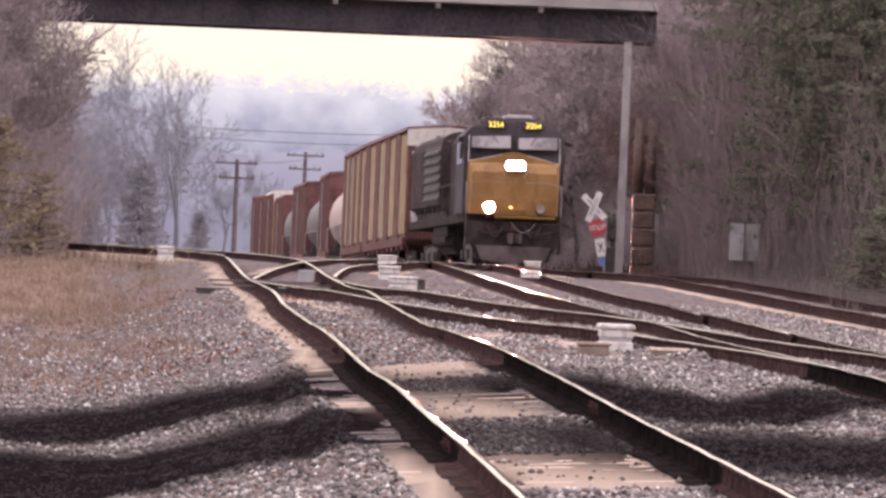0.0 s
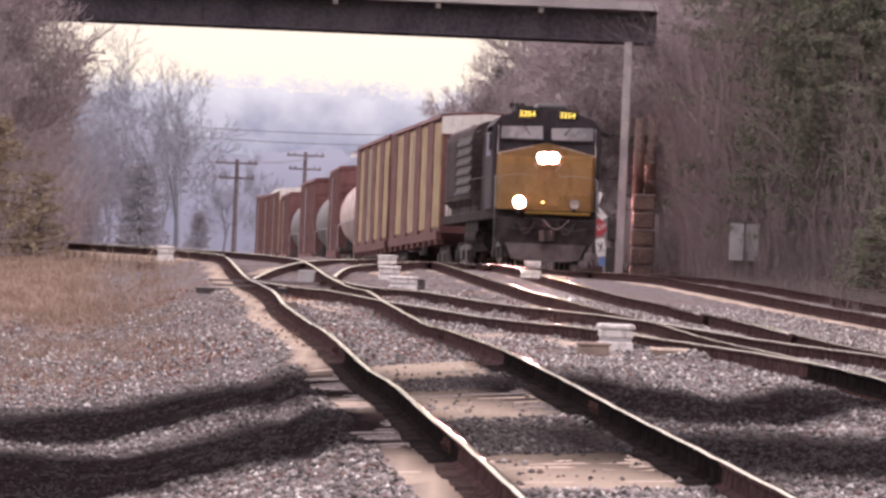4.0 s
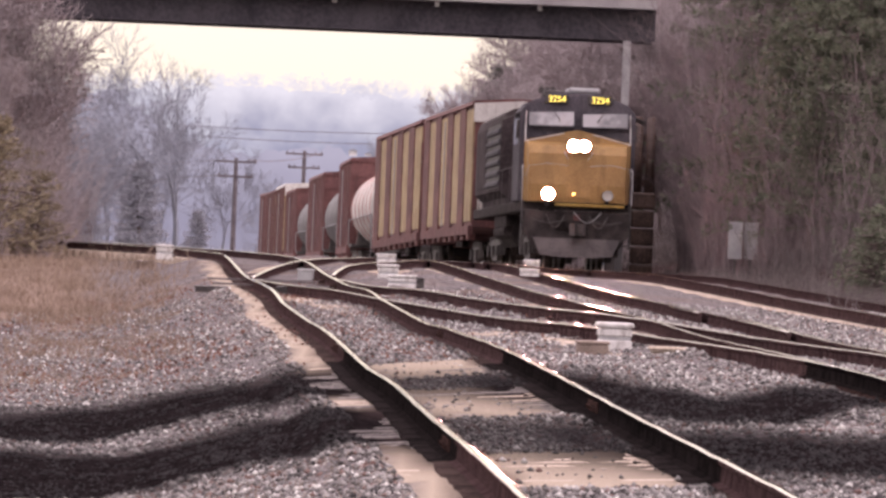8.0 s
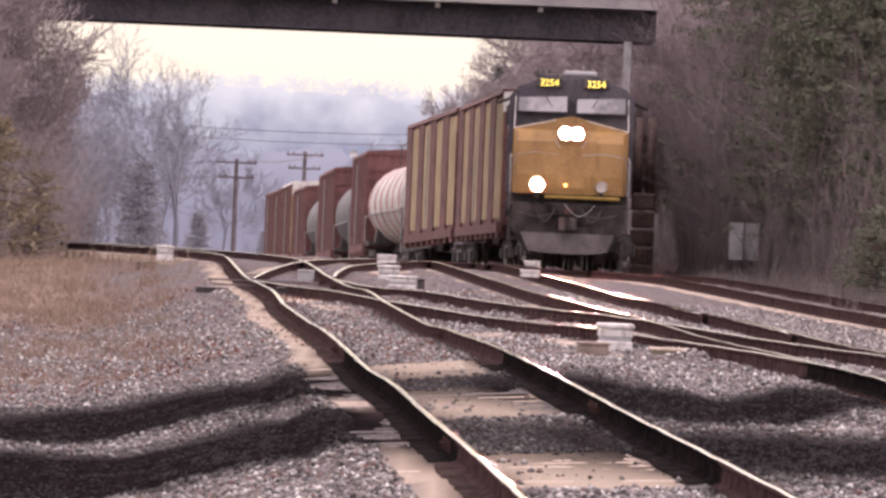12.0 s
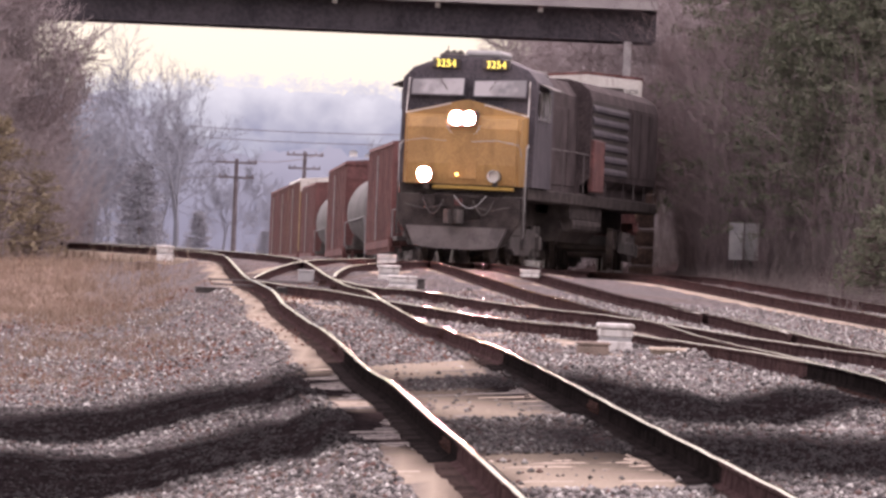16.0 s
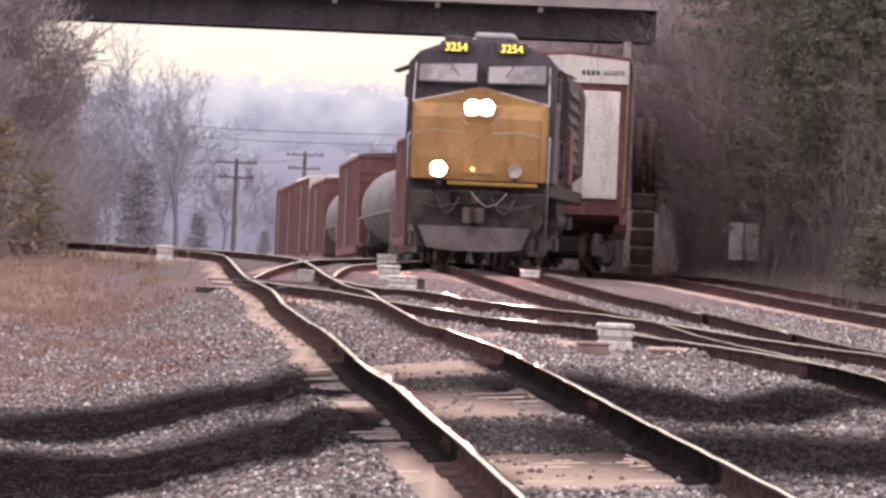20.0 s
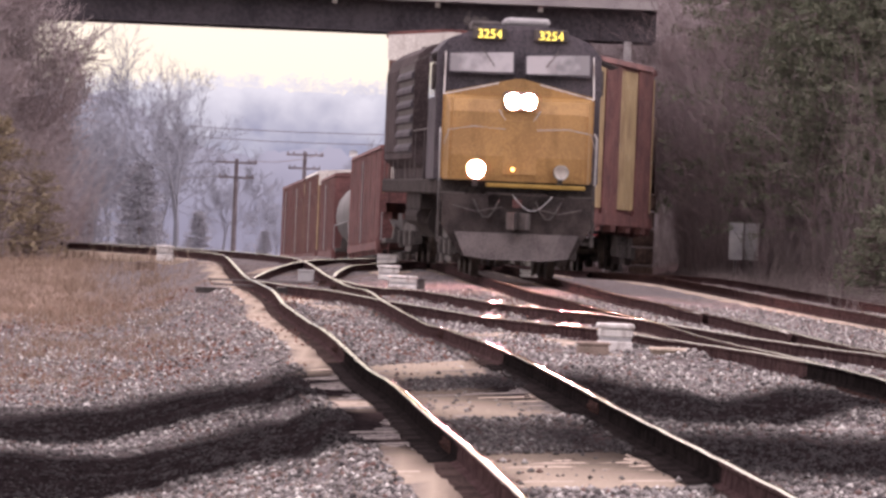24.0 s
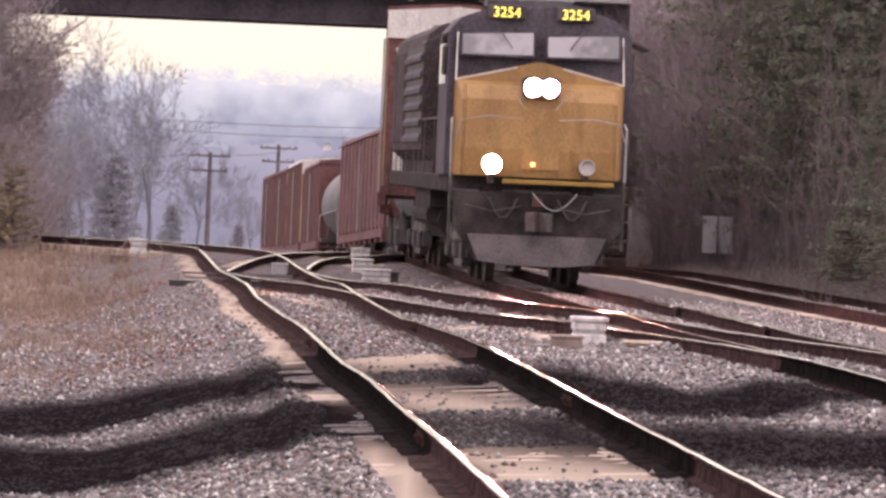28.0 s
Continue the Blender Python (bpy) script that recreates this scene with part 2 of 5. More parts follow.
def ground_material():
    """Ballast, dead grass to the left, and two dark wet mud strips across the line."""
    m = bpy.data.materials.new("ground")
    m.use_nodes = True
    nt = m.node_tree
    N, L = nt.nodes.new, nt.links.new
    bs = nt.nodes["Principled BSDF"]
    bs.inputs["Roughness"].default_value, bs.inputs["Specular IOR Level"].default_value = 1.0, 0.0
    tc = N("ShaderNodeTexCoord")
    vor = N("ShaderNodeTexVoronoi")
    vor.inputs["Scale"].default_value = 17
    L(tc.outputs["Object"], vor.inputs["Vector"])
    stone = N("ShaderNodeValToRGB")
    stone.color_ramp.elements[0].color, stone.color_ramp.elements[1].color = (0.062, 0.055, 0.056, 1), (0.27, 0.247, 0.247, 1)
    sep = N("ShaderNodeSeparateColor")
    L(vor.outputs["Color"], sep.inputs[0])
    L(sep.outputs[0], stone.inputs[0])
    # fallen leaves and rust dust
    big = N("ShaderNodeTexNoise")
    big.inputs["Scale"].default_value, big.inputs["Detail"].default_value = 0.35, 6
    L(tc.outputs["Object"], big.inputs["Vector"])
    lr = N("ShaderNodeValToRGB")
    lr.color_ramp.elements[0].position, lr.color_ramp.elements[1].position = 0.5, 0.72
    L(big.outputs[0], lr.inputs[0])
    mix1 = N("ShaderNodeMix")
    mix1.data_type = "RGBA"
    L(lr.outputs[0], mix1.inputs["Factor"])
    L(stone.outputs[0], mix1.inputs["A"])
    mix1.inputs["B"].default_value = (0.185, 0.14, 0.12, 1)
    # dead grass by the mesh's own layer
    at = N("ShaderNodeAttribute")
    at.attribute_name = "cover"
    sp = N("ShaderNodeSeparateColor")
    L(at.outputs["Color"], sp.inputs[0])
    gn = N("ShaderNodeTexNoise")
    gn.inputs["Scale"].default_value, gn.inputs["Detail"].default_value = 1.6, 8
    L(tc.outputs["Object"], gn.inputs["Vector"])
    gr = N("ShaderNodeValToRGB")
    gr.color_ramp.elements[0].color, gr.color_ramp.elements[1].color = (0.18, 0.125, 0.10, 1), (0.38, 0.30, 0.25, 1)
    L(gn.outputs[0], gr.inputs[0])
    ga = N("ShaderNodeMath")
    ga.operation = "MULTIPLY_ADD"
    ga.inputs[1].default_value = 2.4
    L(sp.outputs[0], ga.inputs[0])
    gm = N("ShaderNodeMath")
    gm.operation = "MULTIPLY_ADD"
    gm.inputs[1].default_value, gm.inputs[2].default_value = 2.0, -1.9
    L(gn.outputs[0], gm.inputs[0])
    L(gm.outputs[0], ga.inputs[2])
    ga.use_clamp = True
    mix2 = N("ShaderNodeMix")
    mix2.data_type = "RGBA"
    L(ga.outputs[0], mix2.inputs["Factor"])
    L(mix1.outputs["Result"], mix2.inputs["A"])
    L(gr.outputs[0], mix2.inputs["B"])
    # pale dust between the bare ties
    dust = N("ShaderNodeMix")
    dust.data_type = "RGBA"
    L(at.outputs["Alpha"], dust.inputs["Factor"])
    L(mix2.outputs["Result"], dust.inputs["A"])
    dust.inputs["B"].default_value = (0.42, 0.355, 0.285, 1)
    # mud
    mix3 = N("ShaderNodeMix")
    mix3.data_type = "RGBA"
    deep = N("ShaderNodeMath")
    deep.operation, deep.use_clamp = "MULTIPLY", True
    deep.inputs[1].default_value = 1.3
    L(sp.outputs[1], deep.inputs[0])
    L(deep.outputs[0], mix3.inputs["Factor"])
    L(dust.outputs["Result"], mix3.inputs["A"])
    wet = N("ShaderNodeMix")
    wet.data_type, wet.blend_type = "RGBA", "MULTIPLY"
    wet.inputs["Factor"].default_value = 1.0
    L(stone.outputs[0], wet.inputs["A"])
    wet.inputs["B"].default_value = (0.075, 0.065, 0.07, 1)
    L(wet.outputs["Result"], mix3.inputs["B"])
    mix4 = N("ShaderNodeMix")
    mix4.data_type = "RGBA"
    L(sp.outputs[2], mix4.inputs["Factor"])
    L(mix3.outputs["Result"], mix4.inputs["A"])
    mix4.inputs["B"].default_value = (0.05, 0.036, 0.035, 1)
    L(mix4.outputs["Result"], bs.inputs["Base Color"])
    bp = N("ShaderNodeBump")
    bp.inputs["Strength"].default_value, bp.inputs["Distance"].default_value = 0.8, 0.04
    L(vor.outputs["Distance"], bp.inputs["Height"])
    bp.invert = True
    L(bp.outputs[0], bs.inputs["Normal"])
    return m


M["ground"] = ground_material()


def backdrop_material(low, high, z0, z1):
    """Far hills as a backdrop: haze painted as emitted colour, paler towards their tops."""
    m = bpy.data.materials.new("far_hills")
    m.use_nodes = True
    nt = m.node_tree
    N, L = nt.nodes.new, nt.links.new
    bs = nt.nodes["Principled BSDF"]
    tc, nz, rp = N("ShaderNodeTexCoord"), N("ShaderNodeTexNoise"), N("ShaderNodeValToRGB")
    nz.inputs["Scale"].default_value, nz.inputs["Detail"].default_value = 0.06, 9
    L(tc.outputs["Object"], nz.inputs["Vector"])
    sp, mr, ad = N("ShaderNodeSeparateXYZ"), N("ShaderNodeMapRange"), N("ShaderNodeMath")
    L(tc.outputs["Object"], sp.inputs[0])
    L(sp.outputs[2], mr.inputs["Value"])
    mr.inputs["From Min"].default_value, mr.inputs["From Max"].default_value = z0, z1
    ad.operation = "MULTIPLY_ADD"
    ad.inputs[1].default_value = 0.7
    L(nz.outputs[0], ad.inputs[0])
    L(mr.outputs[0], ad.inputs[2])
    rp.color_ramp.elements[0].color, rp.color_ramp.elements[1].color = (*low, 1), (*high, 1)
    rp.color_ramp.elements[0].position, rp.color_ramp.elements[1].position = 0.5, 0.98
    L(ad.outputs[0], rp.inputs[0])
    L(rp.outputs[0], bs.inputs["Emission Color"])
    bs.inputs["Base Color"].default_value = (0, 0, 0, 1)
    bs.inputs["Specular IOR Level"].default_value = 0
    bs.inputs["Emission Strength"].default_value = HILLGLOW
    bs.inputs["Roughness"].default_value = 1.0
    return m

# ---------------------------------------------------------------- mesh helpers


def part(name, bm, material, parent=None, label="", smooth=False):
    me = bpy.data.meshes.new(name)
    bm.to_mesh(me)
    bm.free()
    return mesh_part(name, me, material, parent, label, smooth)


def mesh_part(name, me, material, parent=None, label="", smooth=False):
    for m in (material if isinstance(material, (list, tuple)) else [material]):
        me.materials.append(M[m] if isinstance(m, str) else m)
    if smooth:
        for p in me.polygons:
            p.use_smooth = True
    ob = new(name, me)
    if parent:
        ob.parent = parent
    return tagged(ob, label)


def thing(name, m, label, category, group="", kind=""):
    ob = new(name)
    ob.matrix_basis = m
    return tagged(ob, label, category, group, kind)


def box(bm, x0, x1, y0, y1, z0, z1, bev=0.0):
    vs = [bm.verts.new((x, y, z)) for z in (z0, z1) for y in (y0, y1) for x in (x0, x1)]
    fs = [bm.faces.new([vs[i] for i in q]) for q in ((0, 2, 3, 1), (4, 5, 7, 6), (0, 1, 5, 4), (2, 6, 7, 3), (0, 4, 6, 2), (1, 3, 7, 5))]
    if bev:
        bmesh.ops.bevel(bm, geom=list({e for f in fs for e in f.edges}), offset=bev, segments=1, affect="EDGES")
    return bm


def cyl(bm, p0, p1, r0, r1=None, n=10, caps=True):
    """A tapered tube from p0 to p1."""
    r1 = r0 if r1 is None else r1
    p0, p1 = Vector(p0), Vector(p1)
    q = (p1 - p0).to_track_quat("Z", "Y")
    ring = [[bm.verts.new(p + q @ Vector((r * math.cos(2 * math.pi * i / n), r * math.sin(2 * math.pi * i / n), 0))) for i in range(n)]
            for p, r in ((p0, r0), (p1, r1))]
    for i in range(n):
        j = (i + 1) % n
        bm.faces.new((ring[0][i], ring[0][j], ring[1][j], ring[1][i]))
    if caps:
        bm.faces.new(ring[0][::-1])
        bm.faces.new(ring[1])
    return bm


def prism(bm, profile, lo, hi, axis="y"):
    """A closed outline pushed along an axis. Outline points are (x, z) for y, (y, z) for x."""
    def at(p, d):
        return (p[0], d, p[1]) if axis == "y" else (d, p[0], p[1]) if axis == "x" else (p[0], p[1], d)
    a = [bm.verts.new(at(p, lo)) for p in profile]
    b = [bm.verts.new(at(p, hi)) for p in profile]
    n = len(profile)
    for i in range(n):
        bm.faces.new((a[i], a[(i + 1) % n], b[(i + 1) % n], b[i]))
    bm.faces.new(a[::-1])
    bm.faces.new(b)
    bmesh.ops.recalc_face_normals(bm, faces=bm.faces[:])
    return bm


B = bmesh.new


def pipe(bm, points, r, n=6):
    """A bent tube through the points, in one piece."""
    pts = [Vector(p) for p in points]
    rings = []
    for i, p in enumerate(pts):
        d = (pts[min(i + 1, len(pts) - 1)] - pts[max(i - 1, 0)]).normalized()
        q = d.to_track_quat("Z", "Y")
        rings.append([bm.verts.new(p + q @ Vector((r * math.cos(6.2832 * k / n), r * math.sin(6.2832 * k / n), 0))) for k in range(n)])
    for a, b in zip(rings, rings[1:]):
        # join each ring to the next at its nearest corner
        o = min(range(n), key=lambda k: (b[k].co - a[0].co).length)
        for k in range(n):
            j = (k + 1) % n
            bm.faces.new((a[k], a[j], b[(j + o) % n], b[(k + o) % n]))
    bm.faces.new(rings[0][::-1])
    bm.faces.new(rings[-1])
    return bm


def lettering(name, text, size, m, material, parent, label=""):
    cu = bpy.data.curves.new(name, "FONT")
    cu.body, cu.size, cu.align_x, cu.align_y, cu.extrude = text, size, "CENTER", "CENTER", 0.004
    tmp = new(name, cu)
    bpy.context.view_layer.update()
    me = bpy.data.meshes.new_from_object(tmp.evaluated_get(bpy.context.evaluated_depsgraph_get()))
    bpy.data.objects.remove(tmp)
    ob = mesh_part(name, me, material, parent, label)
    ob.matrix_basis = m
    return ob


# ---------------------------------------------------------------- plan of the line
# Track 1 is the near line, tracks 2 and 3 lie to its right; y runs away along the view.
PATH_Y, PATH_X = (
    (85, 95, 103, 111.4, 114.6, 117.7, 122.5, 130.4, 133.5, 136.7, 139.8, 143, 146.2, 149.3, 150.9, 157.2, 158.8, 162, 165.1, 168.3, 174.6, 179.3, 187.2, 190.4, 193.5, 196.7, 206, 216, 226, 236, 248, 266, 285, 321, 345, 385, 420, 480),
    (3.26, 2.74, 2.25, 1.74, 1.59, 1.44, 1.2, 0.76, 0.55, 0.32, 0.16, 0.21, 0.61, 1.27, 1.66, 3.18, 3.44, 3.79, 3.83, 3.7, 3.39, 3.13, 2.69, 2.47, 2.26, 2.03, 1.24, 0.3, -0.68, -1.52, -2.28, -3.28, -4.3, -6.35, -7.65, -9.8, -11.71, -15.31))
FAR_Y, FAR_Z = (175, 186, 196, 211, 228, 246, 283, 330, 372, 480, 900), (-0.455, -0.63, -0.83, -1.13, -1.62, -2.06, -2.75, -3.42, -4.0, -5.2, -24)


def glide(y, ys, zs):
    """A smooth curve through knots."""
    i = min(max(int(np.searchsorted(ys, y)), 1), len(ys) - 1)
    y0, y1 = ys[i - 1], ys[i]
    t = min(1.0, max(0.0, (y - y0) / (y1 - y0)))
    a, b = max(i - 2, 0), min(i + 1, len(ys) - 1)
    m0, m1 = (zs[i] - zs[a]) / (ys[i] - ys[a]), (zs[b] - zs[i - 1]) / (ys[b] - ys[i - 1])
    h = y1 - y0
    return (2 * t**3 - 3 * t**2 + 1) * zs[i - 1] + (t**3 - 2 * t**2 + t) * h * m0 + (3 * t**2 - 2 * t**3) * zs[i] + (t**3 - t**2) * h * m1


def line_1(y):
    return 2.863 - 0.04301 * y - 5.76e-5 * y * y


def line_2(y):
    return 2.218 - 0.04889 * (y - 106)


def line_3(y):
    return 3.66 - 0.0549 * (y - 172) + 0.0008 * max(0, 172 - y) if y < 172 else float(np.interp(y, PATH_Y, PATH_X))


def smooth(a, b, t):
    t = min(1, max(0, (t - a) / (b - a)))
    return t * t * (3 - 2 * t)


def path_x(y):
    """The way of the train: down track 3, over the crossover, on along track 2."""
    y = float(y)
    i = int(np.searchsorted(PATH_Y, y))
    if y < 90:
        return line_2(y)
    i = min(max(i, 2), len(PATH_Y) - 2)
    ys, xs = PATH_Y[i - 2:i + 2], PATH_X[i - 2:i + 2]
    m1, m2 = (xs[2] - xs[0]) / (ys[2] - ys[0]), (xs[3] - xs[1]) / (ys[3] - ys[1])
    h = ys[2] - ys[1]
    t = (y - ys[1]) / h
    return ((2 * t**3 - 3 * t**2 + 1) * xs[1] + (t**3 - 2 * t**2 + t) * h * m1 + (3 * t**2 - 2 * t**3) * xs[2] + (t**3 - t**2) * h * m2)


def profile_2(y):
    return glide(y, (0, 54, 63, 72, 80, 88, 97, 104, 111, 118, 130, 137, 142, 150, 157, 161, 166) + FAR_Y, (0.14, 0.15, 0.125, 0.075, 0.09, 0.06, 0.045, 0.02, 0.03, 0.035, 0.06, 0.06, 0.03, -0.07, -0.15, -0.21, -0.31) + FAR_Z)


def profile_1(y):
    """The worn near line rises and dips from joint to joint."""
    return glide(y, (0, 35, 41, 47, 54, 60, 66, 71, 75, 79, 84, 89, 93, 96, 99, 103, 107, 113, 118, 122, 127, 133, 140, 149, 158, 166) + FAR_Y,
                 (-0.03, -0.03, -0.02, -0.02, 0.0, -0.017, -0.015, -0.025, -0.04, -0.08, -0.085, -0.08, -0.07, -0.03, -0.013, -0.04, -0.06, -0.075, -0.065, -0.03, 0.015, 0.04, 0.03, 0.0, -0.06, -0.3) + FAR_Z)


def cant_1(y):
    """How much higher the outer rail of the curved near line lies."""
    return glide(y, (0, 35, 41, 47, 54, 60, 65, 71, 75, 79, 84, 89, 93, 98, 106, 113, 120, 127, 135, 150, 170), (0.08, 0.083, 0.075, 0.09, 0.1, 0.16, 0.14, 0.08, 0.06, 0.04, 0.06, 0.085, 0.1, 0.07, 0.03, 0.08, 0.12, 0.1, 0.03, 0.0, 0.0))


def level_1(x, y):
    """Rail tops of the near line, with its cant."""
    return profile_1(y) + cant_1(y) * min(1.3, max(-1.3, x - line_1(y))) / 1.505


def profile_3(y):
    return glide(y, (0, 98, 110, 120, 130, 137, 143, 157, 166) + FAR_Y, (-0.05, -0.04, -0.045, -0.03, -0.03, -0.035, -0.08, -0.23, -0.33) + FAR_Z)


def cross_near(y):
    """Crossover from track 1 (y 114) to track 2 (y 58)."""
    k = smooth(114, 58, y) * 0.75 + 0.25 * min(1, max(0, (114 - y) / 56))
    return line_1(y) * (1 - k) + line_2(y) * k


def cross_far(y):
    """Crossover from track 1 (y 113) away to track 2 (y 158)."""
    k = smooth(113, 158, y) * 0.75 + 0.25 * min(1, max(0, (y - 113) / 45))
    return line_1(y) * (1 - k) + line_2(y) * k


def siding(y):
    """A siding that leaves track 1 to the left behind the crest."""
    return line_1(y) - 0.0093 * max(0, y - 136) ** 2


def rail_level(x, y):
    """Height of the rail tops, across all tracks."""
    a, b, c = line_1(y), line_2(y), line_3(y)
    z1, z2, z3 = level_1(x, y), profile_2(y), profile_3(y)
    if y > 172:
        return z1 + (z3 - z1) * smooth(a, c, x)
    if x < b:
        return z1 + (z2 - z1) * smooth(a + 1.2, b - 1.2, x)
    return z2 + (z3 - z2) * smooth(b + 1.6, c - 1.6, x)


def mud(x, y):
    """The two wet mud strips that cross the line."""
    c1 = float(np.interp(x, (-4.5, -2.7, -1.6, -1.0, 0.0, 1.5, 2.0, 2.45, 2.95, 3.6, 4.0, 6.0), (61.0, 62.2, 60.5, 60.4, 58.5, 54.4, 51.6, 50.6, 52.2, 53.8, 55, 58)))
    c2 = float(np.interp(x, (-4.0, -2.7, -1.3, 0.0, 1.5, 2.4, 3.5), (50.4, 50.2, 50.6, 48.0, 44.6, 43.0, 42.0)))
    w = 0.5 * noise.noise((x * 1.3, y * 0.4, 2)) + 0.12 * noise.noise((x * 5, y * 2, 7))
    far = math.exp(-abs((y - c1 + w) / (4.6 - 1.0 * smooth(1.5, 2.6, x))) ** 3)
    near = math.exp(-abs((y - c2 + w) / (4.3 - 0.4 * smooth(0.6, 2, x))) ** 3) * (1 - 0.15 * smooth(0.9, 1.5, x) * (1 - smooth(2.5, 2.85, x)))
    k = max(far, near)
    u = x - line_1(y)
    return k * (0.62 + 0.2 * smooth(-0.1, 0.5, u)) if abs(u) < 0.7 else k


BARE_TIES = ((38.6, 43.4), (50, 56.5), (60.5, 64.5), (97, 103))     # stretches where the ties lie free of stones


def ground_z(x, y):
    a, c = line_1(y), line_3(y)
    z = rail_level(x, y) - 0.215 + 0.042 * (max(-9, min(0, x - a + 1.3)) + min(9, max(0, x - c)))
    n = noise.noise((x * 0.55, y * 0.2, 3.1)) * 0.07 + noise.noise((x * 2.1, y * 1.1, 8.0)) * 0.03
    u = x - a
    if abs(u) < 0.7:
        z += 0.055 * smooth(0.68, 0.6, abs(u)) - 0.0195 * sum(smooth(a, a + 0.8, y) - smooth(b, b + 0.8, y) for a, b in BARE_TIES)
    if 0.84 < u < 1.9:
        z += 0.05 * smooth(0.84, 0.95, u)
    if u < -0.8:
        z += 0.036 + 0.014 * smooth(-1.22, -1.28, u)
        low = 0.27 * (1 - smooth(112, 138, y)) + 0.05
        z -= 0.12 * smooth(-1.42, -1.75, u) + low * smooth(-1.4, -3.4, u) - 0.03 * min(6, max(0, -u - 4))
    for b, far in ((x - line_2(y), 160), (x - c, 190)):
        if abs(b) < 1.9 and y < far:
            bare = b < 0 and (far == 190 or 92 < y < 101 or 65 < y < 70)      # tie ends that lie free
            z += 0.05 * smooth(0.68, 0.5, abs(b)) + 0.045 * (smooth(1.27, 1.34, abs(b)) if bare else smooth(0.86, 1.0, abs(b))) * (1 - smooth(1.5, 1.9, abs(b)))
    between = smooth(1.2, 1.9, u) * (1 - smooth(line_2(y) - a - 1.6, line_2(y) - a - 1.0, u))
    z += between * (0.03 + (0.3 + 1.3 * smooth(58, 66, y)) * n)
    v = x - c
    if v > 1.3:
        z += -0.2 * smooth(1.3, 2.6, v) + 0.22 * min(12, max(0, v - 3.0))
    if u < -1.2:
        z += n * 1.3
    elif abs(u) > 0.8:
        z += n * 0.4
    z += 0.012 * noise.noise((x * 7, y * 5, 0))
    return z - 0.008 * mud(x, y)


def cover(x, y):
    """How much dead grass and how much mud lies here."""
    u = x - line_1(y)
    tuft = noise.noise((x * 0.55, y * 0.11, 4.4)) + 0.6 * noise.noise((x * 1.7, y * 0.4, 1.2))
    grass = smooth(-2.2, -5.0, u) * smooth(62, 84, y) * (0.25 + 0.75 * smooth(-0.35, 0.25, tuft + 0.012 * (y - 100)))
    grass = max(grass, smooth(-1.2, -1.9, u) * smooth(41.5, 39.5, y) * 0.75)
    litter = max(smooth(1.7, 2.6, x - line_3(y)), smooth(165, 180, y) * smooth(1.9, 3, abs(x - line_3(y))))
    if y < 135:
        litter = max(litter, 0.85 * smooth(0.26, 0.15, abs(abs(u) - 0.7525)))
    dust = 1.0 if (-1.26 < u < -0.68 and y < 134) or (abs(u) < 0.72 and any(a < y < b + 0.8 for a, b in BARE_TIES)) else 0.0
    if -1.3 < x - line_3(y) < -0.68 or (-1.3 < x - line_2(y) < -0.68 and (92 < y < 101 or 65 < y < 70)):
        dust = 1.0
    return grass, mud(x, y), litter, dust


def build_ground():
    xs = [-1800, -900, -400, -200, -120, -80, -60, -48, -40, -34, -29, -25, -22, -19.5, -17, -15, -13.5, -12] + [-11 + 0.22 * i for i in range(119)] + \
         [15.5, 16.5, 18, 20, 22, 25, 28, 32, 37, 44, 55, 80, 120, 200, 400, 900, 1800]
    ys = [-400, -150, -60, -20, 0, 12, 20, 25] + [28 + 0.3 * i for i in range(160)] + [76 + 0.8 * i for i in range(105)] + \
         [162, 166, 170, 176, 182, 190, 200, 215, 230, 250, 275, 300, 340, 390, 450, 520, 620, 800, 1100, 1600, 2400, 3600]
    verts = [(x, y, ground_z(x, y)) for y in ys for x in xs]
    w = len(xs)
    faces = [(j * w + i, j * w + i + 1, (j + 1) * w + i + 1, (j + 1) * w + i) for j in range(len(ys) - 1) for i in range(w - 1)]
    me = bpy.data.meshes.new("ground")
    me.from_pydata(verts, [], faces)
    lay = me.attributes.new("cover", "FLOAT_COLOR", "POINT")
    vals = []
    for x, y, z in verts:
        vals += cover(x, y)
    lay.data.foreach_set("color", vals)
    ob = mesh_part("ground", me, "ground", smooth=True)
    tagged(ob, "grey ballast and dead grass with two dark mud strips", "ground", kind="structure")


build_ground()

# ---------------------------------------------------------------- tracks
RAIL = ((-0.07, -0.18), (0.07, -0.18), (0.07, -0.165), (0.018, -0.145), (0.012, -0.05), (0.034, -0.036), (0.036, -0.012), (0.030, -0.007), (0.019, -0.0030), (0.010, -0.0009), (0.0, 0.0),
        (-0.010, -0.0009), (-0.019, -0.0030), (-0.030, -0.007), (-0.036, -0.012), (-0.034, -0.036), (-0.012, -0.05), (-0.018, -0.145), (-0.07, -0.165))


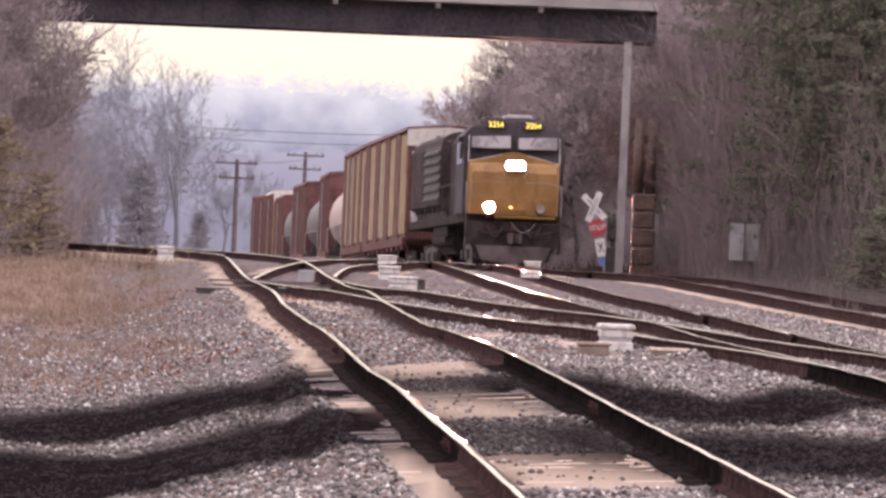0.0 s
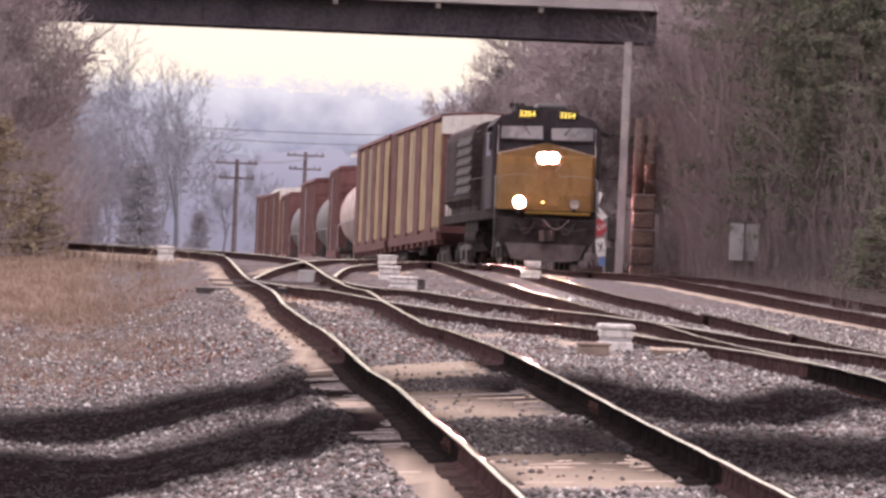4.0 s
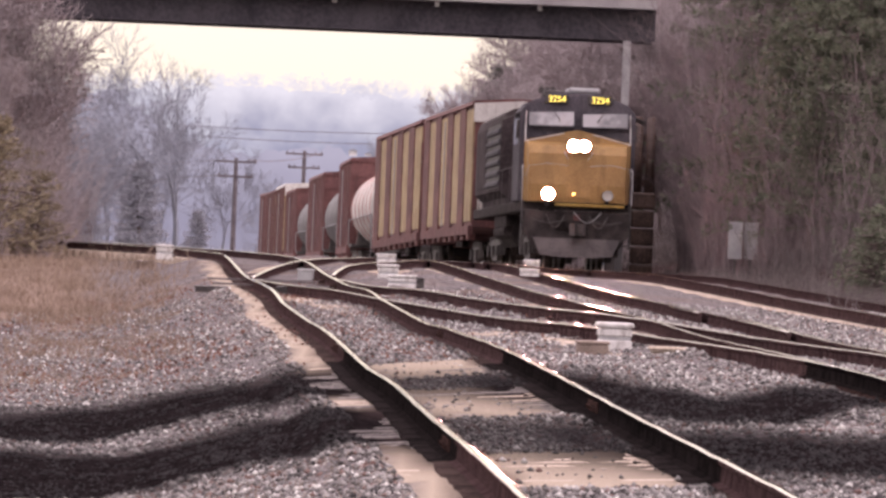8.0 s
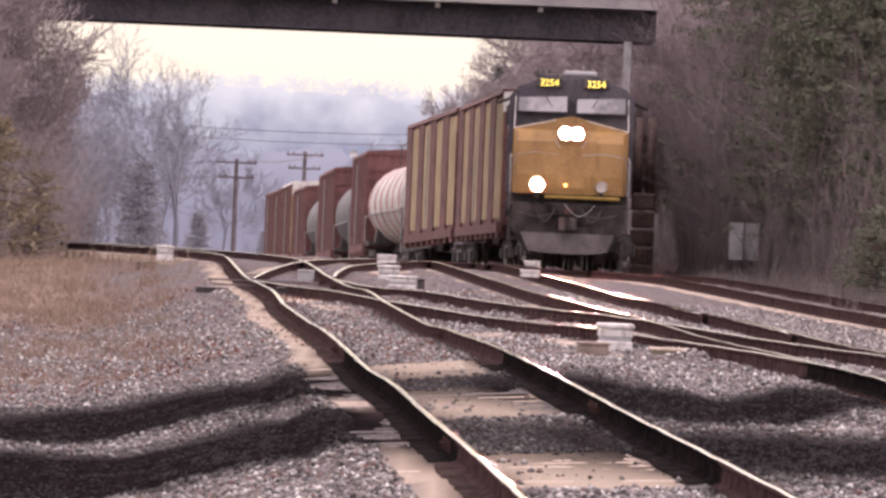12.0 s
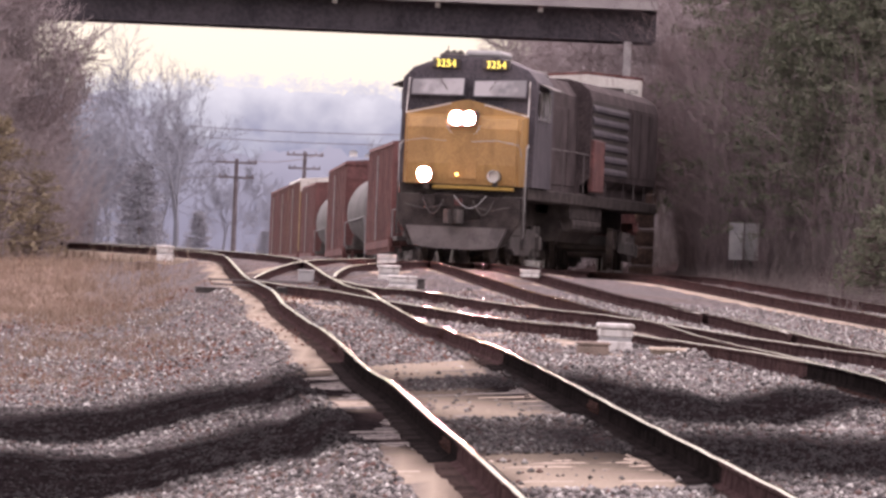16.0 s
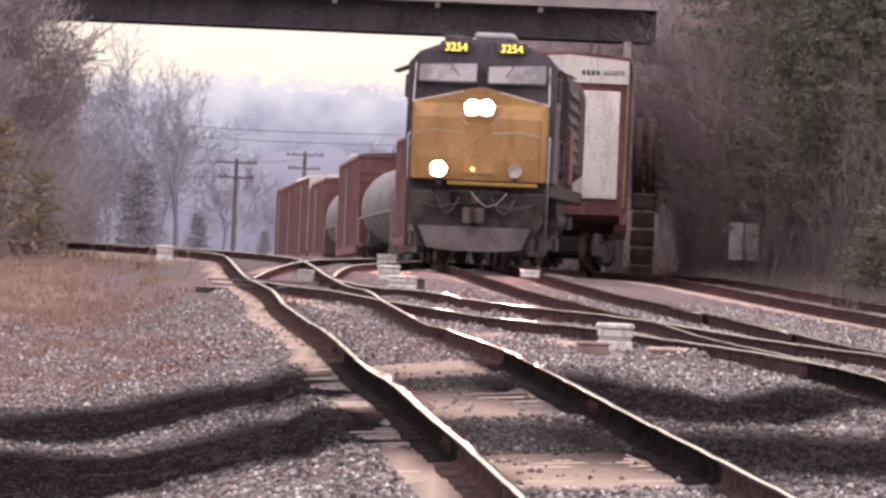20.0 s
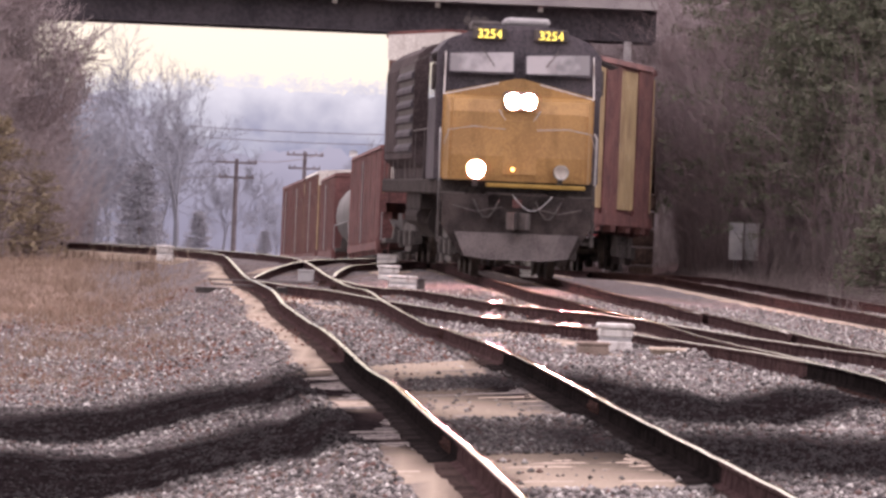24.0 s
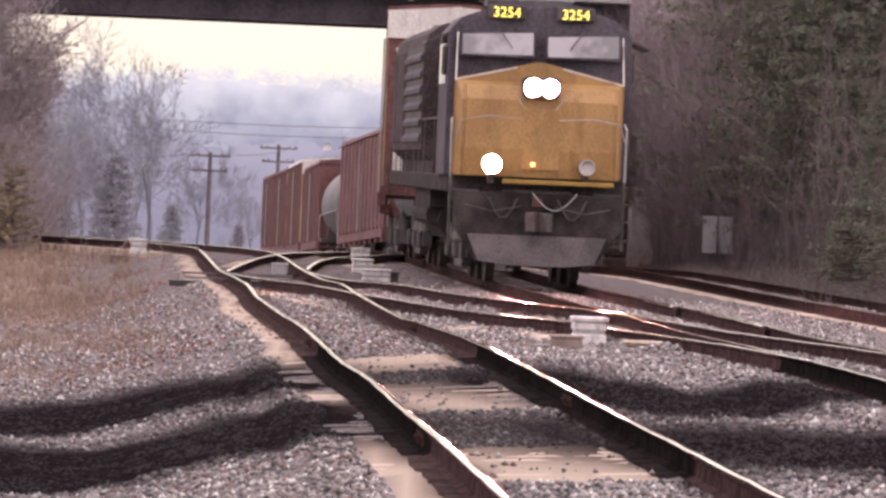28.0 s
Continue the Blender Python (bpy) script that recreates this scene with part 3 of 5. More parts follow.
def sweep_rail(name, fx, fz, off, y0, y1, step, parent):
    """One rail along a line, its running surface polished."""
    n = max(2, int((y1 - y0) / step) + 1)
    verts, faces, idx = [], [], []
    k = len(RAIL)
    for i in range(n):
        y = y0 + (y1 - y0) * i / (n - 1)
        g = (fx(y + 0.2) - fx(y - 0.2)) / 0.4
        h = math.hypot(1, g)
        x, yy = fx(y) + off / h, y - off * g / h
        z = fz(x, y) + 0.0022 * math.sin(y * 2.3 + off) + 0.0016 * math.sin(y * 3.7 + 2 * off + fx(60))
        verts += [(x + p / h, yy - p * g / h, z + q) for p, q in RAIL]
    for i in range(n - 1):
        xm, ym = verts[i * k + 10][:2]
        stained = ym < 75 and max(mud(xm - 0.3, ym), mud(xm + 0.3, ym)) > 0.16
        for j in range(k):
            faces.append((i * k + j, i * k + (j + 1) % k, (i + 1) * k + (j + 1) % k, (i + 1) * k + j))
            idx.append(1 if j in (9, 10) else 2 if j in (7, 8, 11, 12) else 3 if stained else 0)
    faces += [tuple(range(k))[::-1], tuple(range((n - 1) * k, n * k))]
    idx += [0, 0]
    me = bpy.data.meshes.new(name)
    me.from_pydata(verts, [], faces)
    ob = mesh_part(name, me, ["rail", "railhead", "wornhead", "muddyrail"], parent)
    me.polygons.foreach_set("material_index", idx)
    me.polygons.foreach_set("use_smooth", [k in (1, 2) for k in idx])
    return ob


def sweep_grime(fx, fz, off, y0, y1, parent):
    """Greasy dirt packed against the foot of a rail."""
    ys = list(np.arange(y0, 75, 0.3)) + list(np.arange(75, y1, 1.0))
    verts, faces, idx = [], [], []
    for y in ys:
        y = float(y)
        a = 0.178 + 0.03 * noise.noise((y * 0.9, off * 9, 1)) + 0.016 * noise.noise((y * 3.1, off * 5, 6))
        b = 0.178 + 0.03 * noise.noise((y * 0.8, off * 7, 12)) + 0.016 * noise.noise((y * 2.7, off * 3, 15))
        x, z = fx(y) + off, fz(fx(y) + off, y)
        verts += [(x - a - 0.02, y, z - 0.19), (x - a, y, z - 0.172), (x - 0.06, y, z - 0.1655), (x + 0.06, y, z - 0.1655), (x + b, y, z - 0.172), (x + b + 0.02, y, z - 0.19)]
    for i in range(len(ys) - 1):
        for j in range(5):
            faces.append((i * 6 + j, i * 6 + j + 1, i * 6 + 7 + j, i * 6 + 6 + j))
            idx.append(1 if max(mud(verts[i * 6 + j][0] - 0.2, verts[i * 6][1]), mud(verts[i * 6 + j][0] + 0.2, verts[i * 6][1])) > 0.16 else 0)
    me = bpy.data.meshes.new("rail_dirt")
    me.from_pydata(verts, [], faces)
    mesh_part("rail_dirt", me, ["grime", "mudgrime"], parent, "dark greasy dirt along the rail foot", smooth=True)
    me.polygons.foreach_set("material_index", idx)


TIES = []


def track(label, fx, fz, y0, y1, step, ties, name):
    tr = tagged(new(name), label, "railway track", kind="structure")
    for off in (-0.7525, 0.7525):
        sweep_rail("rail", fx, fz, off, y0, y1, step, tr)
        if name == "track_1":
            sweep_grime(fx, fz, off, 28, 134, tr)
    TIES.append((tr, fx, fz, ties))
    return tr


track("near railway track, worn rails on weathered ties", line_1, level_1, -40, 136.5, 0.7, (-8, 136, 0.52, 2.6), "track_1")
track("middle railway track with rusty rails", line_2, lambda x, y: profile_2(y), -40, 175, 0.8, (20, 150, 0.52, 2.6), "track_2")
track("far railway track beside the woods", line_3, lambda x, y: profile_3(y), -40, 430, 2.0, (55, 200, 0.52, 2.6), "track_3")
track("crossover between near and middle tracks", cross_near, rail_level, 58, 113, 1.2, (64, 106, 0.55, 3.0), "track_4")
track("crossover behind the switch boxes", cross_far, rail_level, 115, 157, 1.2, (120, 150, 0.55, 3.0), "track_5")
track("crossover that the train takes", path_x, rail_level, 139, 170, 0.8, (140, 168, 0.55, 3.0), "track_6")
track("siding that leaves behind the crest", siding, lambda x, y: profile_1(y), 136.4, 171, 1.2, (137, 170, 0.55, 2.6), "track_7")


def guard_rails():
    g = tagged(new("guard_rails"), "short guard rails and frogs of the switches", "rail", kind="structure")
    for fx, off, y0, y1 in ((line_2, 0.64, 76, 84), (line_2, 0.63, 88, 93)):
        sweep_rail("guard_rail", fx, rail_level, off, y0, y1, 1.0, g)


guard_rails()

# ---------------------------------------------------------------- the train
SPEED, NOSE0 = 3.1585, 195.7      # metres a second; where the cab stands at the start


def train_z(y):
    """Height of the vehicles on their springs."""
    return glide(y, (0, 104, 114, 122, 130, 137, 143, 150, 158, 162, 168, 174, 179, 187, 196.5, 211, 228, 246, 283, 330, 372, 480, 900),
                 (0.2, 0.23, 0.25, 0.285, 0.3, 0.275, 0.225, 0.155, 0.07, -0.013, -0.118, -0.234, -0.333, -0.469, -0.634, -0.95, -1.45, -1.86, -2.55, -3.22, -3.8, -5.03, -23.8))


def on_line(y):
    return Vector((path_x(y), y, train_z(y)))


def vehicle_pose(t, middle, half):
    """The pose of a vehicle whose middle runs that far behind the cab, on two trucks half apart each."""
    y = NOSE0 - SPEED * t + middle
    a, b = on_line(y - half), on_line(y + half)
    d = (a - b).normalized()
    side = d.cross(Vector((0, 0, 1))).normalized()
    up = side.cross(d)
    m = Matrix((side, d, up)).transposed().to_4x4()
    m.translation = (a + b) / 2
    return m


def truck_pose(t, middle, half, sign, seat):
    y = NOSE0 - SPEED * t + middle - sign * seat
    a, b = on_line(y - 1.5), on_line(y + 1.5)
    d = (a - b).normalized()
    side = d.cross(Vector((0, 0, 1))).normalized()
    m = Matrix((side, d, side.cross(d))).transposed().to_4x4()
    m.translation = Vector((path_x(y), y, profile_2(y)))
    return vehicle_pose(t, middle, half).inverted() @ m


MOVING = []


def wheelset(parent, y, r, name="wheelset"):
    bm = B()
    cyl(bm, (-0.9, 0, 0), (0.9, 0, 0), 0.09, n=8)
    for s in (-1, 1):
        cyl(bm, (s * 0.68, 0, 0), (s * 0.81, 0, 0), r, n=20)
        cyl(bm, (s * 0.66, 0, 0), (s * 0.69, 0, 0), r + 0.028, n=20)
        cyl(bm, (s * 0.81, 0, 0), (s * 0.83, 0, 0), r * 0.55, n=12)
        for k in range(3):
            a = k * 2.1
            cyl(bm, (s * 0.83, r * 0.72 * math.cos(a), r * 0.72 * math.sin(a)), (s * 0.842, r * 0.72 * math.cos(a), r * 0.72 * math.sin(a)), 0.05, n=6)
    ob = part(name, bm, "wheel", parent)
    ob.matrix_basis = pose(0, y, r)
    return ob


def truck(parent, y, axles, r, heavy, middle, half, sign, rolling):
    """A bogie: two side frames, bolster, springs, journals and its wheelsets."""
    bm = B()
    span = axles[-1]
    for s in (-1, 1):
        x0, x1 = sorted((s * 0.98, s * 1.14))
        prism(bm, [(-span - 0.35, r - 0.12), (-span - 0.35, r + 0.2), (-span * 0.5, r + (0.34 if heavy else 0.26)), (span * 0.5, r + (0.34 if heavy else 0.26)),
                   (span + 0.35, r + 0.2), (span + 0.35, r - 0.12), (span * 0.72, r - 0.1), (span * 0.45, r - 0.3), (-span * 0.45, r - 0.3), (-span * 0.72, r - 0.1)], x0, x1, "x")
        for a in axles:
            box(bm, min(s * 1.1, s * 1.24), max(s * 1.1, s * 1.24), a - 0.16, a + 0.16, r - 0.17, r + 0.17, 0.03)
            for k in (-0.3, 0.3):
                cyl(bm, (s * 1.06, a + k, r + 0.15), (s * 1.06, a + k, r + 0.42), 0.09, n=8)
    box(bm, -1.0, 1.0, -0.3, 0.3, r - 0.1, r + 0.35, 0.03)
    ob = part("truck", bm, "black", parent)
    ob.matrix_basis = pose(0, y, 0)
    for a in axles:
        w = wheelset(ob, a, r)
        if rolling:
            MOVING.append(("wheel", w, a, r))
    MOVING.append(("truck", ob, middle, half, sign, abs(y)))
    return ob


def coupler(parent, y, s):
    bm = B()
    prism(bm, [(-0.11, y), (0.11, y), (0.11, y + s * 0.42), (0.2, y + s * 0.46), (0.24, y + s * 0.6), (0.1, y + s * 0.8), (0.02, y + s * 0.64), (-0.12, y + s * 0.78),
               (-0.22, y + s * 0.68), (-0.22, y + s * 0.48), (-0.11, y + s * 0.42)], 0.7, 1.02, "z")
    return part("coupler", bm, "black", parent)


def tube(r0, r1, x, z, y0, y1):
    """A short open tube along y."""
    bm = B()
    n = 18
    rings = [[bm.verts.new((x + r * math.cos(6.2832 * k / n), y, z + r * math.sin(6.2832 * k / n))) for k in range(n)] for r, y in ((r0, y0), (r0, y1), (r1, y1), (r1, y0))]
    for i in range(4):
        a, b = rings[i], rings[(i + 1) % 4]
        for k in range(n):
            bm.faces.new((a[k], a[(k + 1) % n], b[(k + 1) % n], b[k]))
    bmesh.ops.recalc_face_normals(bm, faces=bm.faces[:])
    return bm


def locomotive():
    mid, half = 9.0, 9.75
    L = thing("locomotive", vehicle_pose(0, mid, half), "dark blue and yellow diesel locomotive with lit headlights", "locomotive")
    # underframe and walkways
    bm = B()
    box(bm, -1.54, 1.54, -10.5, 9.3, 1.32, 1.62, 0.03)
    box(bm, -0.6, 0.6, -10.6, 10.2, 0.75, 1.4, 0.04)
    part("underframe", bm, "underside", L)
    bm = B()
    prism(bm, [(-1.15, 1.1), (-1.3, 0.72), (-1.1, 0.42), (1.1, 0.42), (1.3, 0.72), (1.15, 1.1)], -2.6, 2.6, "y")
    part("fuel_tank", bm, "underside", L)
    # pilot plate
    bm = B()
    prism(bm, [(-1.45, 1.35), (-1.45, 0.75), (-1.05, 0.16), (-0.55, 0.12), (0.55, 0.12), (1.05, 0.16), (1.45, 0.75), (1.45, 1.35)], 10.05, 10.2, "y")
    box(bm, -1.45, 1.45, 9.3, 10.1, 1.2, 1.34)
    part("pilot", bm, "underside", L)
    bm = B()
    prism(bm, [(-1.2, 0.62), (-1.0, 0.16), (-0.5, 0.1), (0.5, 0.1), (1.0, 0.16), (1.2, 0.62)], 10.2, 10.42, "y")
    part("snow_plough", bm, "plough", L, "dusty grey snow plough plate")
    coupler(L, 10.2, 1)
    # anticlimber, steps
    bm = B()
    box(bm, -1.3, 0.62, 10.1, 10.3, 1.5, 1.58, 0.015)
    part("anticlimber", bm, "trim", L, "yellow anticlimber ledge")
    for s in (-1, 1):
        for z in (0.45, 0.75, 1.05, 1.35):
            bm = B()
            box(bm, min(s * 1.0, s * 1.5), max(s * 1.0, s * 1.5), 9.35, 9.95, z, z + 0.03)
            part("step", bm, "black", L)
        for y in (9.3, 9.95):
            bm = B()
            box(bm, min(s * 1.48, s * 1.52), max(s * 1.48, s * 1.52), y, y + 0.05, 0.4, 1.6)
            part("step_side", bm, "black", L)
    # short nose
    bm = B()
    prism(bm, [(8.0, 1.62), (9.95, 1.62), (10.0, 2.1), (9.97, 2.95), (9.8, 3.2), (8.0, 3.27)], -1.44, 1.44, "x")
    for v in bm.verts:
        if v.co.y > 9:
            v.co.x *= 0.94
    bmesh.ops.bevel(bm, geom=[e for e in bm.edges if abs((e.verts[0].co - e.verts[1].co).x) < 0.01], offset=0.07, segments=2, affect="EDGES")
    part("nose", bm, "yellow", L, "yellow nose below the windscreens")
    bm = B()
    box(bm, -0.36, 0.3, 9.96, 10.004, 1.75, 2.8, 0.003)
    part("nose_door", bm, "yellow", L)
    # cab
    bm = B()
    prism(bm, [(-1.6, 1.62), (-1.6, 4.1), (-1.38, 4.36), (-0.62, 4.66), (0.62, 4.66), (1.38, 4.36), (1.6, 4.1), (1.6, 1.62)], 5.3, 8.0, "y")
    for v in bm.verts:
        if v.co.y > 7 and v.co.z > 3.5:
            v.co.y -= 0.32 * (v.co.z - 3.5)
    part("cab", bm, "cabpaint", L)
    # front wall of the cab, below the glass, in yellow with a dark chevron edge
    bm = B()
    prism(bm, [(-1.47, 1.65), (-1.47, 3.3), (-0.05, 3.62), (0.05, 3.62), (1.47, 3.3), (1.47, 1.65)], 8.0, 8.05, "y")
    part("cab_front", bm, "yellow", L)
    for s in (-1, 1):
        bm = B()
        pipe(bm, [(s * 1.46, 8.06, 3.27), (s * 0.4, 8.07, 3.52)], 0.015)
        pipe(bm, [(s * 1.46, 8.06, 3.27), (s * 1.44, 7.85, 4.1)], 0.015)
        part("chevron_trim", bm, "white", L, "thin pale trim line")
    for s in (-1, 1):
        w = B()
        x0, x1 = sorted((s * 0.13, s * 1.36))
        prism(w, [(x0, 3.74), (x0, 4.13), (x1, 4.07), (x1, 3.72)], 7.84, 7.9, "y")
        for v in w.verts:
            v.co.y += -0.32 * (v.co.z - 3.66) + 0.12
        win = part("windscreen", w, "glass", L, "windscreen paled by a painted sky reflection")
        f = B()
        for a, b, c, d in ((x0 - 0.04, x1 + 0.04, 3.69, 3.73), (x0 - 0.04, x1 + 0.04, 4.09, 4.13), (x0 - 0.04, x0, 3.69, 4.13), (x1, x1 + 0.04, 3.69, 4.13)):
            box(f, a, b, 7.95, 8.02, c, d)
        for v in f.verts:
            v.co.y += -0.32 * (v.co.z - 3.66) - 0.02
        part("frame", f, "cabpaint", win)
        bm = B()
        pipe(bm, [(s * 0.75, 8.0, 4.2), (s * 0.5, 8.04, 3.85)], 0.012)
        part("wiper", bm, "black", L)
        # side window, mirror, sunshade
        bm = B()
        for k in (0, 1):
            box(bm, min(s * 1.59, s * 1.62), max(s * 1.59, s * 1.62), 5.7 + k * 0.95, 6.5 + k * 0.95, 3.2, 3.9)
        part("side_window", bm, "glass", L)
        bm = B()
        box(bm, min(s * 1.6, s * 1.68), max(s * 1.6, s * 1.68), 7.3, 7.55, 3.35, 3.85, 0.02)
        pipe(bm, [(s * 1.55, 7.2, 3.95), (s * 1.64, 7.4, 3.85)], 0.015)
        part("mirror", bm, "black", L)
        bm = B()
        prism(bm, [(s * 1.5, 4.12), (s * 1.95, 3.94), (s * 1.95, 3.91), (s * 1.5, 4.08)], 5.9, 7.4, "y")
        part("sunshade", bm, "black", L)
        # number board
        bm = B()
        box(bm, s * 0.60 - 0.33, s * 0.60 + 0.33, 7.62, 7.8, 4.36, 4.60, 0.02)
        nb = part("number_board", bm, "black", L, "black board with lit yellow digits")
        lettering("digits", "3254", 0.245, pose(s * 0.60, 7.806, 4.465, 90, 0, 180), "digit", nb)
    # headlight
    bm = B()
    box(bm, -0.32, 0.32, 9.6, 10.048, 2.98, 3.36, 0.05)
    hl = part("headlight", bm, "black", L, "twin headlight housing on the nose")
    for s in (-1, 1):
        bm = B()
        cyl(bm, (s * 0.15, 10.05, 3.17), (s * 0.15, 10.055, 3.17), 0.145, n=20)
        part("lens", bm, "lamp", hl, "brightly lit lens")
        # deep tube added to keep the lens's sideways light off the nose
        part("bezel", tube(0.148, 0.165, s * 0.15, 3.17, 9.98, 10.2), "black", hl)
    # ditch lights
    for s, m, lab in ((1, "lamp", "brightly lit ditch light"), (-1, "lens", "unlit round ditch light")):
        bm = B()
        cyl(bm, (s * 0.82, 9.95, 1.83), (s * 0.82, 10.27, 1.83), 0.17 if s > 0 else 0.14, n=16)
        box(bm, s * 0.82 - 0.05, s * 0.82 + 0.05, 9.95, 10.1, 1.5, 1.75)
        dl = part("ditch_light", bm, "black", L, lab)
        bm = B()
        cyl(bm, (s * 0.82, 10.271, 1.83), (s * 0.82, 10.276, 1.83), 0.155 if s > 0 else 0.12, n=16)
        part("lens", bm, m, dl)
        # added light-blocking tube on the lit lamp, pale rim on the unlit one
        r = 0.158 if s > 0 else 0.123
        part("bezel", tube(r, r + 0.018, s * 0.82, 1.83, 10.2, 10.4), "black" if s > 0 else "chrome", dl)
    bm = B()
    cyl(bm, (0.1, 10.02, 1.85), (0.1, 10.06, 1.85), 0.035, n=10)
    part("marker_lamp", bm, "marker", L, "small amber lamp")
    # handrails, grab irons, hoses
    for s in (-1, 1):
        bm = B()
        pipe(bm, [(s * 0.3, 10.5, 2.62), (s * 0.9, 10.45, 2.66), (s * 1.38, 10.3, 2.58), (s * 1.46, 10.2, 2.3)], 0.011)
        part("handrail", bm, "grey", L)
        bm = B()
        pipe(bm, [(s * 1.5, 9.9, 0.4), (s * 1.52, 9.9, 2.5), (s * 1.5, 8.6, 2.6)], 0.02)
        part("grab_iron", bm, "grey", L)
        bm = B()
        pts = [(s * (0.35 + 0.1 * k), 10.25, 1.25 - 0.35 * math.sin(k * 0.63)) for k in range(6)]
        pipe(bm, pts, 0.022)
        part("air_hose", bm, "black", L)
        bm = B()
        pipe(bm, [(s * 0.3, 10.3, 1.12), (s * 0.8, 10.42, 1.02), (s * 1.25, 10.35, 1.12)], 0.014)
        part("uncoupling_lever", bm, "black", L)
        bm = B()
        for k in range(9):
            y = 4.8 - k * 1.85
            pipe(bm, [(s * 1.52, y, 1.62), (s * 1.52, y, 2.62)], 0.013, 5)
        pipe(bm, [(s * 1.52, 5.2, 2.62), (s * 1.52, -10.0, 2.62)], 0.018, 5)
        part("side_rail", bm, "plough", L)
    bm = B()
    box(bm, -0.09, 0.09, 10.2, 10.24, 1.12, 1.28)
    part("cable_socket", bm, "carrust", L)
    bm = B()
    pipe(bm, [(0.1 - 0.11 * k, 10.32, 1.36 - 0.3 * math.sin(k * 0.45)) for k in range(8)], 0.012)
    part("jumper_cable", bm, "grey", L, "pale looped jumper cable")
    # long hood, radiator wings, roof gear
    bm = B()
    prism(bm, [(-1.2, 1.62), (-1.2, 4.05), (-0.9, 4.42), (0.9, 4.42), (1.2, 4.05), (1.2, 1.62)], 0.3, 5.3, "y")
    part("hood", bm, "navy", L)
    bm = B()
    prism(bm, [(-1.3, 1.62), (-1.3, 1.85), (-1.54, 2.05), (-1.54, 3.98), (-1.46, 4.24), (-1.22, 4.42), (-0.9, 4.5), (0.9, 4.5), (1.22, 4.42), (1.46, 4.24), (1.54, 3.98), (1.54, 2.05), (1.3, 1.85), (1.3, 1.62)], -10.1, 0.3, "y")
    part("radiator_cabin", bm, "navy", L)
    for s in (-1, 1):
        bm = B()
        box(bm, min(s * 1.5, s * 1.545), max(s * 1.5, s * 1.545), -4.6, 0.15, 2.15, 4.0)
        part("intake_grille", bm, "black", L, "black grille behind the slats")
        for k in range(6):
            bm = B()
            z = 2.17 + 0.305 * k
            prism(bm, [(s * 1.546, z), (s * 1.6, z + 0.03), (s * 1.6, z + 0.11), (s * 1.546, z + 0.19)], -4.6, 0.15, "y")
            part("louvre", bm, "cabpaint", L, "dusty grey slat of the intake")
        for k in range(3):
            bm = B()
            box(bm, min(s * 1.54, s * 1.56), max(s * 1.54, s * 1.56), -9.8 + k * 1.5, -8.45 + k * 1.5, 2.2, 3.9, 0.01)
            part("hood_door", bm, "navy", L)
        for k in range(3):
            bm = B()
            box(bm, min(s * 1.2, s * 1.23), max(s * 1.2, s * 1.23), 0.6 + k * 1.5, 1.95 + k * 1.5, 1.8, 3.7, 0.01)
            part("hood_door", bm, "navy", L)
        if s < 0:
            bm = B()
            box(bm, min(s * 1.5, s * 1.63), max(s * 1.5, s * 1.63), -1.6, 0.2, 1.7, 3.0, 0.03)
            part("electrical_cabinet", bm, "carrust", L, "red-brown equipment cabinet")
        bm = B()
        box(bm, min(s * 0.9, s * 1.45), max(s * 0.9, s * 1.45), -2.6, 2.6, 1.0, 1.32)
        cyl(bm, (s * 1.3, -2.3, 0.85), (s * 1.3, 2.3, 0.85), 0.2, n=12)
        part("air_reservoir", bm, "underside", L)
    bm = B()
    box(bm, -0.62, 0.25, 5.7, 7.2, 4.66, 4.83, 0.06)
    part("air_conditioner", bm, "grey", L, "pale grey roof air conditioner")
    bm = B()
    box(bm, 0.32, 0.9, 5.8, 7.0, 4.56, 4.74, 0.04)
    part("roof_hatch", bm, "black", L)
    bm = B()
    for x in (0.0, 0.16, 0.32):
        cyl(bm, (x + 0.6, 5.4, 4.74), (x + 0.6, 5.9, 4.78), 0.05, 0.08, n=8)
    cyl(bm, (0.9, 5.9, 4.5), (0.9, 5.9, 4.95), 0.012, n=5)
    part("horn", bm, "black", L)
    bm = B()
    box(bm, -0.45, 0.45, 0.5, 2.2, 4.4, 4.62, 0.05)
    part("exhaust_stack", bm, "black", L)
    bm = B()
    cyl(bm, (0, -8.0, 4.5), (0, -8.0, 4.6), 0.9, n=20)
    part("radiator_fan", bm, "black", L)
    bm = B()
    pipe(bm, [(0.4 * math.cos(radians(a)), 9.955, 3.1 + 0.4 * math.sin(radians(a))) for a in range(195, 350, 15)], 0.024, 6)
    part("headlight_hood", bm, "chrome", L, "pale curved lip below the headlight")
    # the hood is longer than drawn above, and the nose blunter
    for ob in L.children_recursive:
        if ob.location.y > 2.8:
            ob.location.y += 1.4
            continue
        for v in ob.data.vertices:
            if v.co.y > 2.8:
                v.co.y += 1.4 - min(1.5, max(0.0, v.co.y - 8.06))
            elif v.co.y < -2.8:
                v.co.y -= 1.2
    for sg in (1, -1):
        truck(L, sg * 7.2, (-1.95, 0, 1.95), 0.53, True, mid, half, sg, True)
    MOVING.append(("vehicle", L, mid, half))
    return L


def end_ladder(parent, x, y, z0, z1, s):
    bm = B()
    for xx in (x - 0.2, x + 0.2):
        pipe(bm, [(xx, y, z0), (xx, y, z1)], 0.02, 5)
    k = z0 + 0.2
    while k < z1:
        pipe(bm, [(x - 0.2, y, k), (x + 0.2, y, k)], 0.015, 5)
        k += 0.38
    return part("ladder", bm, s, parent)


